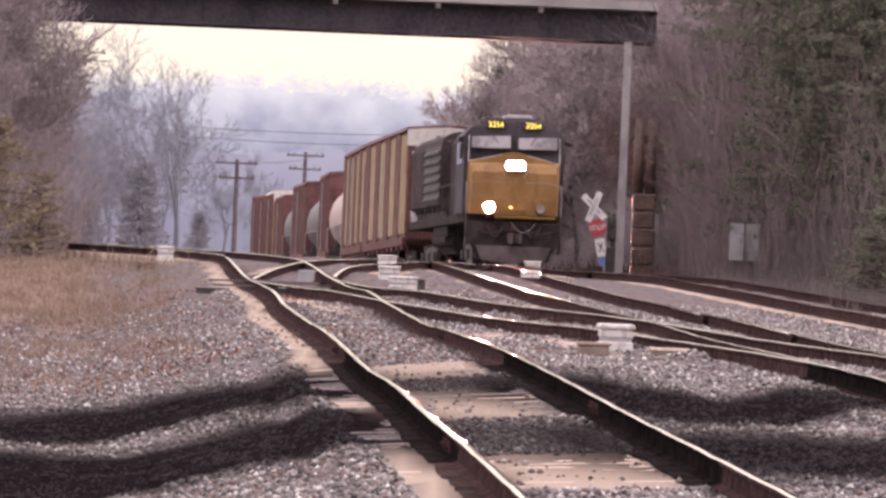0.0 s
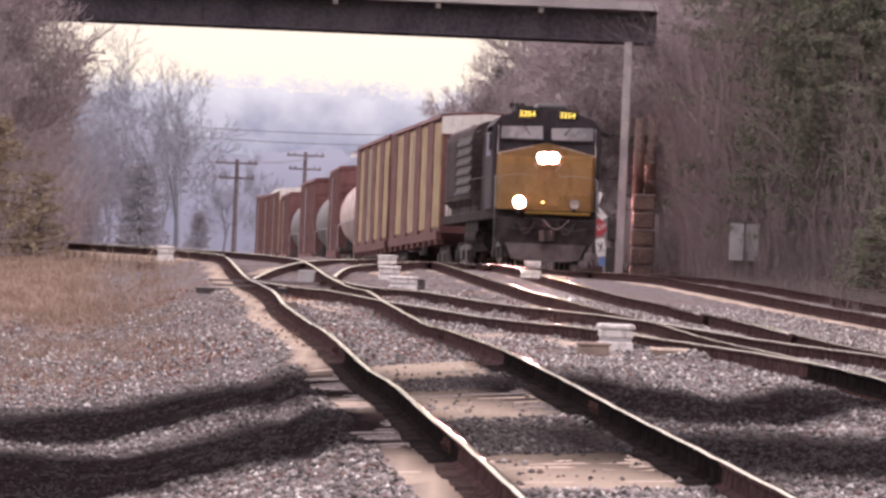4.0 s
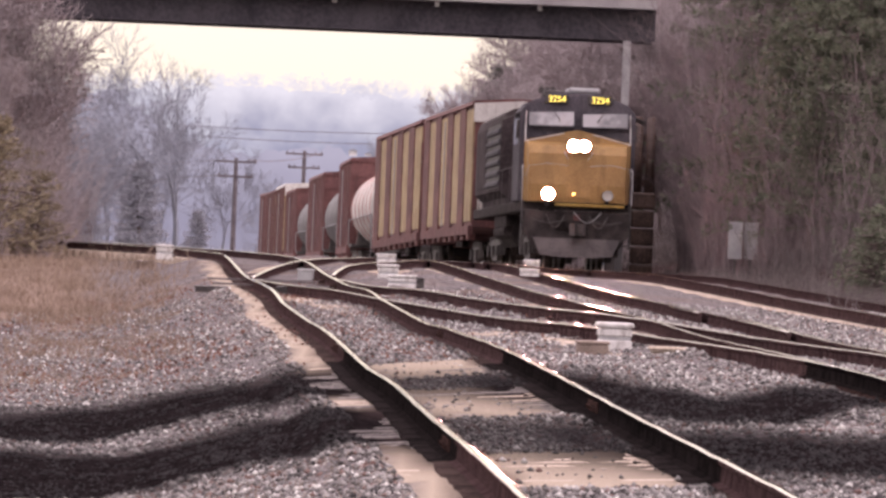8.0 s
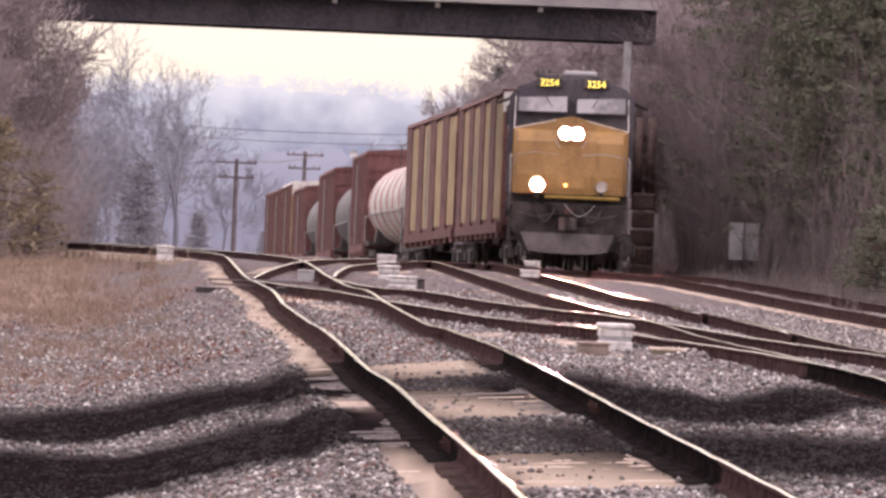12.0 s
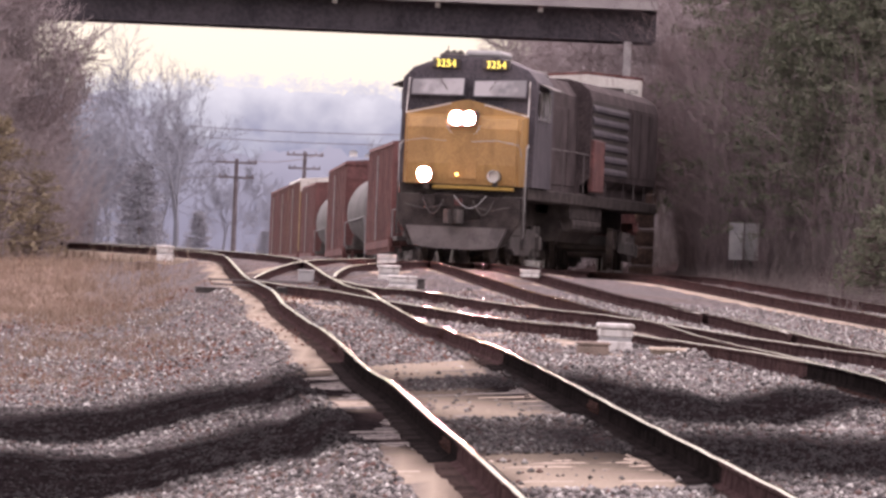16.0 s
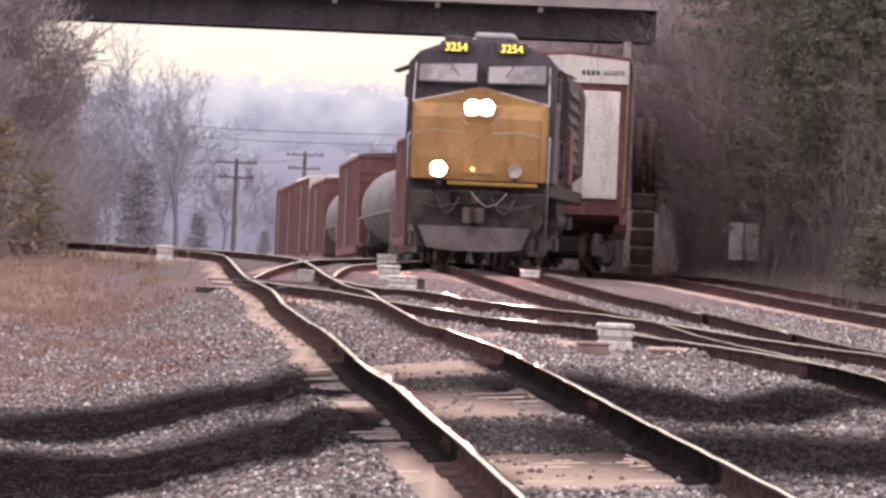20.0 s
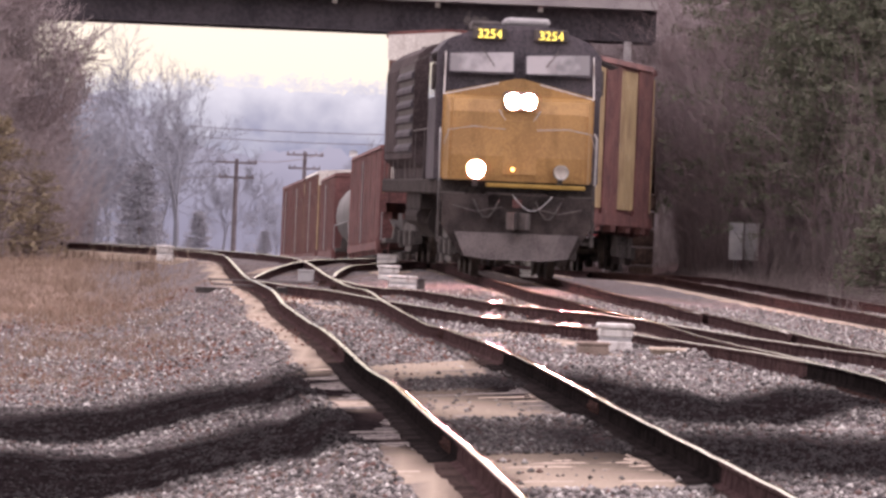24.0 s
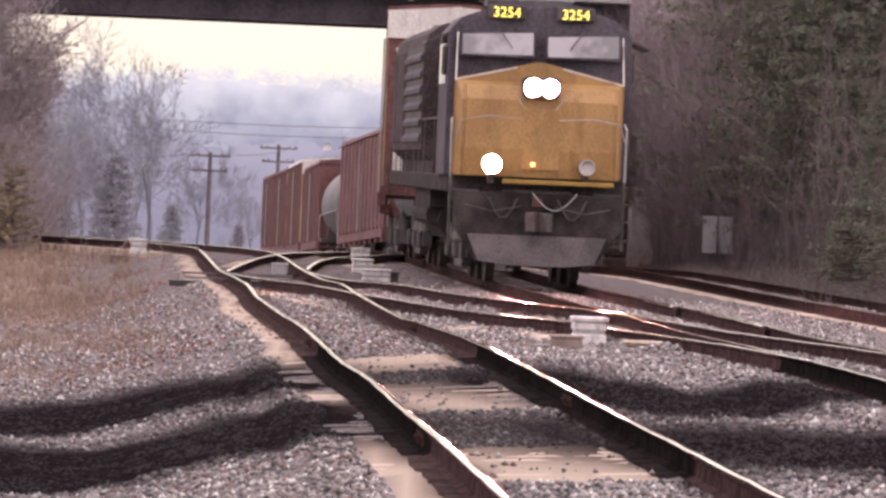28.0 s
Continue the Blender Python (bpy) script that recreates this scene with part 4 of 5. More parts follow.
def boxcar(start, length, height, body, panel, label, roof, white_end=False, ribs=12, rolling=False):
    """A tall boxcar: sill, roof, ribbed sides of many panels, sliding doors, ends, ladders and trucks."""
    mid, half = start + length / 2, length / 2 - 1.6
    C = thing("boxcar", vehicle_pose(0, mid, half), label, "freight car", "cars of the train")
    h = length / 2
    bm = B()
    box(bm, -1.46, 1.46, -h, h, 1.12, height - 0.32)
    part("body", bm, body, C)
    bm = B()
    prism(bm, [(-1.56, height - 0.34), (-1.5, height - 0.2), (-0.2, height - 0.1), (0.2, height - 0.1), (1.5, height - 0.2), (1.56, height - 0.34)], -h - 0.05, h + 0.05, "y")
    part("roof", bm, roof, C)
    for s in (-1, 1):
        bm = B()
        box(bm, min(s * 1.4, s * 1.56), max(s * 1.4, s * 1.56), -h, h, 0.88, 1.16)
        for k in range(9):
            y = -h + 0.6 + k * (length - 1.2) / 8
            box(bm, min(s * 1.3, s * 1.52), max(s * 1.3, s * 1.52), y - 0.35, y + 0.35, 0.72, 0.9)
        part("side_sill", bm, body, C)
        pitch = length / ribs
        for k in range(ribs):
            y0 = -h + k * pitch
            bm = B()
            box(bm, min(s * 1.46, s * 1.5), max(s * 1.46, s * 1.5), y0 + pitch * 0.46, y0 + pitch * 0.98, 1.3, height - 0.45)
            part("side_panel", bm, panel, C)
            bm = B()
            box(bm, min(s * 1.46, s * 1.535), max(s * 1.46, s * 1.535), y0 + pitch * 0.0, y0 + pitch * 0.45, 1.16, height - 0.36)
            part("side_post", bm, "carrust" if panel == "carpanel" else body, C)
        bm = B()
        pipe(bm, [(s * 1.6, -h * 0.02, 1.2), (s * 1.6, -h * 0.02, height - 0.6)], 0.022)
        part("door_rod", bm, "grey", C)
    for e in (-1, 1):
        bm = B()
        n = 12
        for k in range(n):
            z = 1.2 + k * (height - 2.3) / n
            if not white_end:
                rb = B()
                box(rb, -1.4, 1.4, min(e * h, e * (h + 0.07)), max(e * h, e * (h + 0.07)), z, z + 0.13)
                part("end_rib", rb, body, C)
        if not white_end:
            box(bm, -1.45, 1.45, min(e * h, e * (h + 0.04)), max(e * h, e * (h + 0.04)), height - 0.95, height - 0.5)
        if white_end:
            box(bm, -1.45, 1.45, min(e * h, e * (h + 0.03)), max(e * h, e * (h + 0.03)), 1.1, 1.45)
            pb = B()
            box(pb, -1.45, -1.33, min(e * h, e * (h + 0.06)), max(e * h, e * (h + 0.06)), 1.1, height - 0.95)
            part("corner_post", pb, "carrust", C)
            pb = B()
            box(pb, 1.33, 1.45, min(e * h, e * (h + 0.06)), max(e * h, e * (h + 0.06)), 1.1, height - 0.95)
            part("corner_post", pb, "carrust", C)
        part("end_frame", bm, body, C)
        if white_end:
            for s in (-1, 1):
                bm = B()
                x0, x1 = sorted((s * 0.06, s * 1.3))
                box(bm, x0, x1, min(e * h, e * (h + 0.09)), max(e * h, e * (h + 0.09)), 1.5, height - 1.05, 0.03)
                part("end_panel", bm, "carwhite", C, "chalky white end panel")
        if white_end or roof == "carwhite":
            bm = B()
            prism(bm, [(-1.5, height - 0.86), (-1.5, height - 0.28), (0, height - 0.16), (1.5, height - 0.28), (1.5, height - 0.86)], min(e * (h + 0.02), e * (h + 0.08)), max(e * (h + 0.02), e * (h + 0.08)), "y")
            cap = part("end_cap", bm, "carwhite", C, "white top of the car end")
            if white_end and e > 0:
                lettering("car_number", "663878", 0.18, pose(-1.12, h + 0.086, height - 0.6, 90, 0, 180), "black", cap)
                bm = B()
                for k in range(4):
                    box(bm, -0.76 + k * 0.12, -0.67 + k * 0.12, h + 0.08, h + 0.086, height - 0.66, height - 0.54)
                part("lettering_bar", bm, "black", cap)
        coupler(C, e * h, e)
        if not white_end:
            end_ladder(C, e * 1.3, e * (h + 0.12), 0.7, height - 1.0, body)
    for sg in (1, -1):
        truck(C, sg * half, (-0.9, 0.9), 0.45, False, mid, half, sg, rolling)
    MOVING.append(("vehicle", C, mid, half))
    return C


def tank_car(start, length, shell, label, stripes):
    mid, half = start + length / 2, length / 2 - 2.6
    C = thing("tank_car", vehicle_pose(0, mid, half), label, "freight car", "cars of the train")
    h = length / 2
    bm = B()
    r = 1.5
    prof = [(-h + 0.5, 0.25), (-h + 0.62, 0.9), (-h + 0.95, 1.35), (-h + 1.3, r), (h - 1.3, r), (h - 0.95, 1.35), (h - 0.62, 0.9), (h - 0.5, 0.25)]
    for (y0, r0), (y1, r1) in zip(prof, prof[1:]):
        cyl(bm, (0, y0, 2.6), (0, y1, 2.6), r0, r1, n=28, caps=False)
    cyl(bm, (0, -h + 0.5, 2.6), (0, -h + 0.52, 2.6), 0.25, n=28)
    cyl(bm, (0, h - 0.52, 2.6), (0, h - 0.5, 2.6), 0.25, n=28)
    bmesh.ops.remove_doubles(bm, verts=bm.verts[:], dist=0.003)
    part("tank", bm, shell, C, smooth=True)
    for k in range(stripes):
        bm = B()
        y = -h + 1.9 + k * (length - 3.8) / max(1, stripes - 1)
        cyl(bm, (0, y - 0.16, 2.6), (0, y + 0.16, 2.6), r + 0.012, n=28)
        part("band", bm, "stripe", C, "faded red band")
    bm = B()
    cyl(bm, (0, 0, 4.0), (0, 0, 4.5), 0.42, n=16)
    for s in (-1, 1):
        pipe(bm, [(s * 0.8, -1.2, 3.9), (s * 0.8, -1.2, 4.75), (s * 0.8, 1.2, 4.75), (s * 0.8, 1.2, 3.9)], 0.025)
    part("dome", bm, "black", C)
    bm = B()
    box(bm, -0.4, 0.4, -h, h, 0.85, 1.2)
    for e in (-1, 1):
        box(bm, -1.45, 1.45, min(e * (h - 1.5), e * h), max(e * (h - 1.5), e * h), 1.1, 1.25)
        prism(bm, [(-1.3, 1.2), (-1.2, 1.9), (-0.7, 1.4), (0.7, 1.4), (1.2, 1.9), (1.3, 1.2)], e * (h - 2.4) - 0.2, e * (h - 2.4) + 0.2, "y")
    part("underframe", bm, "black", C)
    for s in (-1, 1):
        bm = B()
        pipe(bm, [(s * 1.5, -h, 1.2), (s * 1.5, -h, 2.2), (s * 1.55, h, 2.2), (s * 1.5, h, 1.2)], 0.025)
        part("handrail", bm, "grey", C)
    for e in (-1, 1):
        coupler(C, e * h, e)
        end_ladder(C, e * 1.3, e * (h - 0.1), 0.6, 2.2, "grey")
    for sg in (1, -1):
        truck(C, sg * half, (-0.9, 0.9), 0.45, False, mid, half, sg, False)
    MOVING.append(("vehicle", C, mid, half))
    return C


locomotive()
boxcar(22.5, 18.4, 5.27, "carrust", "carpanel", "yellow and red-brown boxcar with white end panels", "carrust", True, 4, True)
boxcar(42.0, 18.2, 5.27, "carrust", "carpanel", "yellow and red-brown boxcar coupled behind its twin", "carrust", False, 4)
tank_car(61.0, 16.8, "tank", "pale tank car with faded red bands", 6)
boxcar(78.2, 11.2, 4.93, "carbrown", "carbrown", "short red-brown boxcar with ribbed sides", "carbrown")
tank_car(90.2, 17.2, "tankgrey", "dull grey tank car", 0)
boxcar(108.6, 19.4, 4.95, "carbrown", "carbrown", "red-brown boxcar behind a grey tank car", "carbrown")
tank_car(128.8, 15.8, "tankgrey", "dull grey tank car far down the train", 0)
boxcar(145.6, 17.6, 4.7, "carbrown", "carbrown", "low red-brown boxcar far down the train", "carbrown")
boxcar(166.8, 17.6, 5.18, "carrust", "carpanel", "yellow and brown boxcar with a white roof", "carwhite", True)
boxcar(185.6, 17.6, 5.1, "carrust", "carpanel", "weathered striped boxcar near the tail", "carrust")
boxcar(204.4, 17.6, 5.1, "carbrown", "carbrown", "red-brown boxcar at the tail of the train", "carbrown")


# ---------------------------------------------------------------- the road bridge


def bridge():
    """A level girder bridge square across the line: x runs along it from one bank to the other."""
    R = thing("road_bridge", pose(0, 180, 0), "dark steel girder road bridge over the tracks", "bridge")
    z0, z1 = 6.27, 7.12
    x0, x1 = -24, 5.95
    for y in (0.0, 3.2):
        bm = B()
        prism(bm, [(y - 0.2, z0 - 0.03), (y + 0.2, z0 - 0.03), (y + 0.2, z0 + 0.02), (y + 0.02, z0 + 0.02), (y + 0.02, z1 - 0.02), (y + 0.2, z1 - 0.02),
                   (y + 0.2, z1 + 0.03), (y - 0.2, z1 + 0.03), (y - 0.2, z1 - 0.02), (y - 0.02, z1 - 0.02), (y - 0.02, z0 + 0.02), (y - 0.2, z0 + 0.02)], x0, x1, "x")
        g = part("girder", bm, "steel", R)
        if y == 0:
            for k in range(21):
                bm = B()
                box(bm, x0 + 0.7 + k * 1.45, x0 + 0.72 + k * 1.45, -0.14, -0.02, z0 + 0.02, z1 - 0.02)
                part("stiffener", bm, "steel", g)
    bm = B()
    box(bm, x0, x1, -0.75, 4.0, z1 + 0.05, z1 + 0.3)
    part("deck", bm, "deck", R, "pale grey deck edge")
    for k in range(15):
        bm = B()
        box(bm, x0 + 0.5 + k * 2.0, x0 + 0.62 + k * 2.0, -0.72, -0.6, z1 + 0.3, z1 + 1.3)
        part("rail_post", bm, "grey", R)
    for z in (0.55, 0.8, 1.2):
        bm = B()
        box(bm, x0, x1, -0.76, -0.68, z1 + z, z1 + z + 0.12)
        part("guard_rail", bm, "grey", R)
    for x in (-3.45, -0.45, 2.55):
        bm = B()
        box(bm, x - 0.07, x + 0.07, -0.4, -0.2, z1 - 0.12, z1 + 0.1)
        part("bracket", bm, "white", R)
    # one pale steel column at the far bank
    bm = B()
    c = 5.14
    for w0, w1, d0, d1 in ((c - 0.11, c + 0.11, -0.2, -0.16), (c - 0.02, c + 0.02, -0.16, 0.16), (c - 0.11, c + 0.11, 0.16, 0.2)):
        box(bm, w0, w1, d0, d1, -1.2, z0 - 0.03)
    part("column", bm, "palesteel", R, "pale grey steel column")
    bm = B()
    box(bm, -17.0, -15.5, -0.2, 3.6, -2.0, z0 - 0.03, 0.05)
    part("abutment", bm, "concrete", R)
    return R


bridge()


def timber_wall():
    W = thing("timber_wall", pose(5.36, 177, -0.75, 0, 0, 0), "brown stacked timber crib wall under the bridge end", "retaining wall")
    for k in range(5):
        bm = B()
        d = 0.02 * (k % 2)
        box(bm, 0.0 + d, 0.68 - d, -0.35 - d, 0.4, 0.02 + k * 0.52, 0.5 + k * 0.52, 0.05)
        part("timber", bm, "timber", W)
    for x in (0.14, 0.5):
        bm = B()
        cyl(bm, (x, 0.0, 2.5), (x, 0.0, 4.75), 0.15, 0.13, n=12)
        part("pile", bm, "timber", W, smooth=True)
    for k in range(3):
        bm = B()
        box(bm, 0.02, 0.66, 0.16, 0.22, 2.75 + k * 0.65, 2.95 + k * 0.65)
        part("plank", bm, "timber", W)


timber_wall()


def crossbuck():
    S = thing("crossing_sign", pose(5.6, 212, ground_z(5.6, 212), 0, -12, 0), "leaning white crossbuck with red stop sign below", "road sign")
    bm = B()
    box(bm, -0.05, 0.05, 0.0, 0.09, -0.3, 2.6)
    part("post", bm, "grey", S)
    for a, lab in ((57, "RAILROAD"), (-57, "CROSSING")):
        bm = B()
        box(bm, -0.55, 0.55, -0.03 if a > 0 else -0.05, -0.012 if a > 0 else -0.032, -0.115, 0.115)
        ob = part("blade", bm, "signwhite", S)
        ob.matrix_basis = pose(0, 0, 2.35, 0, a, 0)
        lettering("words", lab, 0.14, pose(0, -0.034 if a > 0 else -0.054, 0, 90, 0, 0), "black", ob)
    bm = B()
    r = 0.325
    prism(bm, [(r * math.cos(math.pi / 8 + k * math.pi / 4), 1.62 + r * math.sin(math.pi / 8 + k * math.pi / 4)) for k in range(8)], -0.03, -0.012, "y")
    st = part("stop_sign", bm, "red", S, "red octagonal stop sign")
    lettering("words", "STOP", 0.25, pose(0, -0.034, 1.62, 90, 0, 0), "signwhite", st)
    bm = B()
    box(bm, -0.17, 0.17, -0.03, -0.012, 0.62, 1.24)
    pl = part("plate", bm, "signwhite", S)
    bm = B()
    for s in (-1, 1):
        prism(bm, [(s * -0.1, 0.78), (s * -0.06, 0.78), (s * 0.1, 1.1), (s * 0.06, 1.1)], -0.036, -0.03, "y")
    part("track_mark", bm, "black", pl)
    bm = B()
    box(bm, -0.16, 0.16, -0.03, -0.012, 0.3, 0.58)
    part("small_plate", bm, "blue", S, "small blue plate")


crossbuck()


def signal_case():
    S = thing("signal_post", pose(5.62, 205, ground_z(5.62, 205)), "black signal post with a dark lamp case", "signal")
    bm = B()
    cyl(bm, (0, 0, -0.3), (0, 0, 2.1), 0.07, n=10)
    part("post", bm, "black", S)
    bm = B()
    box(bm, -0.2, 0.2, -0.2, 0.2, 1.2, 2.0, 0.03)
    part("lamp_case", bm, "black", S)
    bm = B()
    box(bm, -0.22, 0.22, -0.25, 0.3, -0.1, 1.0, 0.03)
    part("cabinet", bm, "black", S)
    for z in (1.42, 1.8):
        bm = B()
        cyl(bm, (0, -0.36, z), (0, -0.2, z), 0.13, n=14)
        part("hood", bm, "black", S)


signal_case()


def notice_boards():
    S = thing("sign_boards", pose(7.93, 163, ground_z(7.93, 163)), "two grey boards on posts seen from behind", "sign board")
    z = 0.16 - ground_z(7.93, 163)
    for x0, x1, y in ((-0.38, 0.0, 0.0), (0.05, 0.42, 0.25)):
        bm = B()
        box(bm, x0, x1, y, y + 0.03, z + 0.0, z + 0.98, 0.01)
        part("board", bm, "grey", S)
        bm = B()
        box(bm, (x0 + x1) / 2 - 0.03, (x0 + x1) / 2 + 0.03, y + 0.04, y + 0.09, -0.3, z + 0.9)
        part("post", bm, "black", S)


notice_boards()


def white_case(x, y, w, h, label, z=None, deep=0.4):
    z = ground_z(x, y) if z is None else z
    S = thing("switch_box", pose(x, y, z - 0.02, 0, 0, 4), label, "track box", "white boxes along the track")
    bm = B()
    box(bm, -w / 2, w / 2, -deep / 2, deep / 2, 0.0, h * 0.42, 0.015)
    part("lower_case", bm, "white", S)
    bm = B()
    box(bm, -w / 2 + 0.015, w / 2 - 0.015, -deep / 2 + 0.015, deep / 2 - 0.015, h * 0.42, h * 0.55)
    part("seam", bm, "grey", S)
    bm = B()
    box(bm, -w / 2, w / 2, -deep / 2, deep / 2, h * 0.55, h * 0.8, 0.012)
    part("upper_case", bm, "white", S)
    bm = B()
    box(bm, -w / 2 - 0.02, w / 2 + 0.02, -deep / 2 - 0.02, deep / 2 + 0.02, h * 0.83, h, 0.015)
    part("lid", bm, "white", S)
    bm = B()
    cyl(bm, (w * 0.5, -deep * 0.3, h * 0.3), (w * 0.5 + 0.05, -deep * 0.3, h * 0.3), 0.03, n=8)
    part("cable_gland", bm, "black", S)
    return S


white_case(-6.13, 136, 0.36, 0.34, "white junction box beside the siding", -0.12)
white_case(-1.23, 136, 0.40, 0.20, "flat white box between the tracks", 0.02)
white_case(-1.02, 118, 0.38, 0.32, "white switch box on a dark base")
white_case(-0.72, 114, 0.50, 0.28, "low white switch motor case")
white_case(1.78, 125, 0.36, 0.15, "flat white cover between the rails", 0.0)
white_case(2.2, 151, 0.36, 0.26, "white box beside the far crossover", -0.2)
white_case(2.01, 70.5, 0.37, 0.34, "white switch box with ridged sides")


def plinth(x, y, w, h, d, mat_name, label, z=None):
    z = ground_z(x, y) if z is None else z
    S = thing("concrete_block", pose(x, y, z - 0.03), label, "block")
    bm = B()
    box(bm, -w / 2, w / 2, -d / 2, d / 2, 0, h, 0.02)
    part("body", bm, mat_name, S)
    bm = B()
    box(bm, -w / 2 - 0.015, w / 2 + 0.015, -d / 2 - 0.015, d / 2 + 0.015, h, h + 0.03, 0.008)
    part("cap", bm, mat_name, S)


plinth(1.74, 69.6, 0.36, 0.14, 0.5, "block", "low concrete block beside a white box")
plinth(-2.66, 105, 0.26, 0.12, 0.5, "black", "black switch rod cover beside the rail")
plinth(-2.62, 119, 0.3, 0.2, 0.5, "grey", "grey switch machine between the rails")
plinth(-4.1, 110.5, 0.6, 0.08, 0.7, "black", "black end of a long switch tie")
plinth(-6.5, 135.5, 0.4, 0.16, 0.6, "timber", "dark wooden block beside a white box")
plinth(-0.38, 114.2, 0.14, 0.2, 0.3, "black", "round black motor end")
plinth(2.5, 66.6, 0.42, 0.04, 0.6, "tie", "loose tan board on the ballast")



def switch_rods(y):
    """Steel rods that move the switch blades, across both rails."""
    S = thing("switch_rods", pose(line_1(y), y, profile_1(y) - 0.13), "dark greasy steel rods between the switch rails", "switch")
    for k, dy in enumerate((0.0, 0.5, 1.0)):
        bm = B()
        box(bm, -1.5 if k == 0 else -0.7, 0.7, dy - 0.03, dy + 0.03, 0.0, 0.035, 0.006)
        part("rod", bm, "plough", S)
        for x in (-0.66, 0.66):
            bm = B()
            box(bm, x - 0.06, x + 0.06, dy - 0.07, dy + 0.07, -0.02, 0.07, 0.01)
            part("clip", bm, "plate", S)


switch_rods(110.5)
switch_rods(116.0)


def joint_bars(fx, fz, y, off):
    """A bolted joint on a rail."""
    x = fx(y) + off
    S = thing("rail_joint", pose(x, y, fz(x, y) - 0.1, 0, 0, 3), "rusty bolted bar across a rail joint", "rail joint", "bolted joints on the rails")
    for s in (-1, 1):
        bm = B()
        box(bm, min(s * 0.014, s * 0.032), max(s * 0.014, s * 0.032), -0.45, 0.45, -0.04, 0.05, 0.004)
        part("bar", bm, "plate", S)
        for k in range(4):
            bm = B()
            cyl(bm, (s * 0.03, -0.33 + k * 0.22, 0.0), (s * 0.056, -0.33 + k * 0.22, 0.0), 0.018, n=6)
            part("bolt", bm, "plate", S)


for jy, jo in ((44.0, -0.7525), (50.3, 0.7525), (69.0, -0.7525), (75.5, 0.7525)):
    joint_bars(line_1, level_1, jy, jo)
for jy, jo in ((66.0, -0.7525), (73.0, 0.7525)):
    joint_bars(line_2, lambda x, y: profile_2(y), jy, jo)

# ---------------------------------------------------------------- poles, wires, far houses


def utility_pole(x, y, top, label):
    z = ground_z(x, y)
    P = thing("utility_pole", pose(x, y, z), label, "utility pole", "poles along the valley")
    h = top - z
    bm = B()
    cyl(bm, (0, 0, -0.3), (0, 0, h), 0.2, 0.14, n=8)
    part("pole", bm, "pole", P)
    for k, w in ((0.35, 2.9), (1.4, 2.5)):
        bm = B()
        box(bm, -w / 2, w / 2, -0.18, -0.08, h - k, h - k + 0.14)
        for q in (-0.46, -0.3, 0.3, 0.46):
            cyl(bm, (q * w, -0.13, h - k + 0.14), (q * w, -0.13, h - k + 0.32), 0.05, n=6)
        part("crossarm", bm, "pole", P)
    return P


utility_pole(-14.85, 436, 3.35, "wooden utility pole with two crossarms")
utility_pole(-11.05, 480, 4.3, "hazy utility pole farther down the valley")


def wires():
    S = thing("power_lines", pose(0, 0, 0), "dark sagging power lines over the valley", "cable")
    for (x0, y0, z0), (x1, y1, z1), sag in (((-16.2, 436, 3.13), (-46.3, 420, 2.67), 0.9), ((-13.9, 436, 3.23), (-9.6, 480, 4.2), 0.3), ((-16.1, 436, 2.08), (-46.2, 420, 1.47), 0.9),
                                            ((-24.9, 500, 6.2), (9.6, 500, 6.8), 0.5), ((-24.9, 500, 5.4), (9.6, 500, 5.9), 0.5)):
        bm = B()
        pts = [(x0 + (x1 - x0) * k / 10, y0 + (y1 - y0) * k / 10, z0 + (z1 - z0) * k / 10 - sag * 4 * (k / 10) * (1 - k / 10)) for k in range(11)]
        pipe(bm, pts, 0.028, 4)
        part("wire", bm, "pole", S)


wires()


HILLS = []


def far_backdrop():
    rnd = random.Random(5)
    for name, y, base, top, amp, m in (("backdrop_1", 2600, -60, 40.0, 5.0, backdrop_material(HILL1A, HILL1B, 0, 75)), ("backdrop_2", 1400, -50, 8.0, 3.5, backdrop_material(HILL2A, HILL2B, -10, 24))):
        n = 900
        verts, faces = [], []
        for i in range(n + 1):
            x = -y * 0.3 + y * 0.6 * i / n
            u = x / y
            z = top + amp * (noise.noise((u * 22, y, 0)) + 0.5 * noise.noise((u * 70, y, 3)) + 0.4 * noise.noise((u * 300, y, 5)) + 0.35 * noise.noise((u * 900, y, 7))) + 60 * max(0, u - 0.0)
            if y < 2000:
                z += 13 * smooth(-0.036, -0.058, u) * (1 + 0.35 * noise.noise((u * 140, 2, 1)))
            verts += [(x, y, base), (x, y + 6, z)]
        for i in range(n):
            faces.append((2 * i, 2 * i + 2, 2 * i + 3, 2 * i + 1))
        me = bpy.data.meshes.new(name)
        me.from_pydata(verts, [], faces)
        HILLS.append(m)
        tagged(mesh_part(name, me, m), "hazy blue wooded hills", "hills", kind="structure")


far_backdrop()


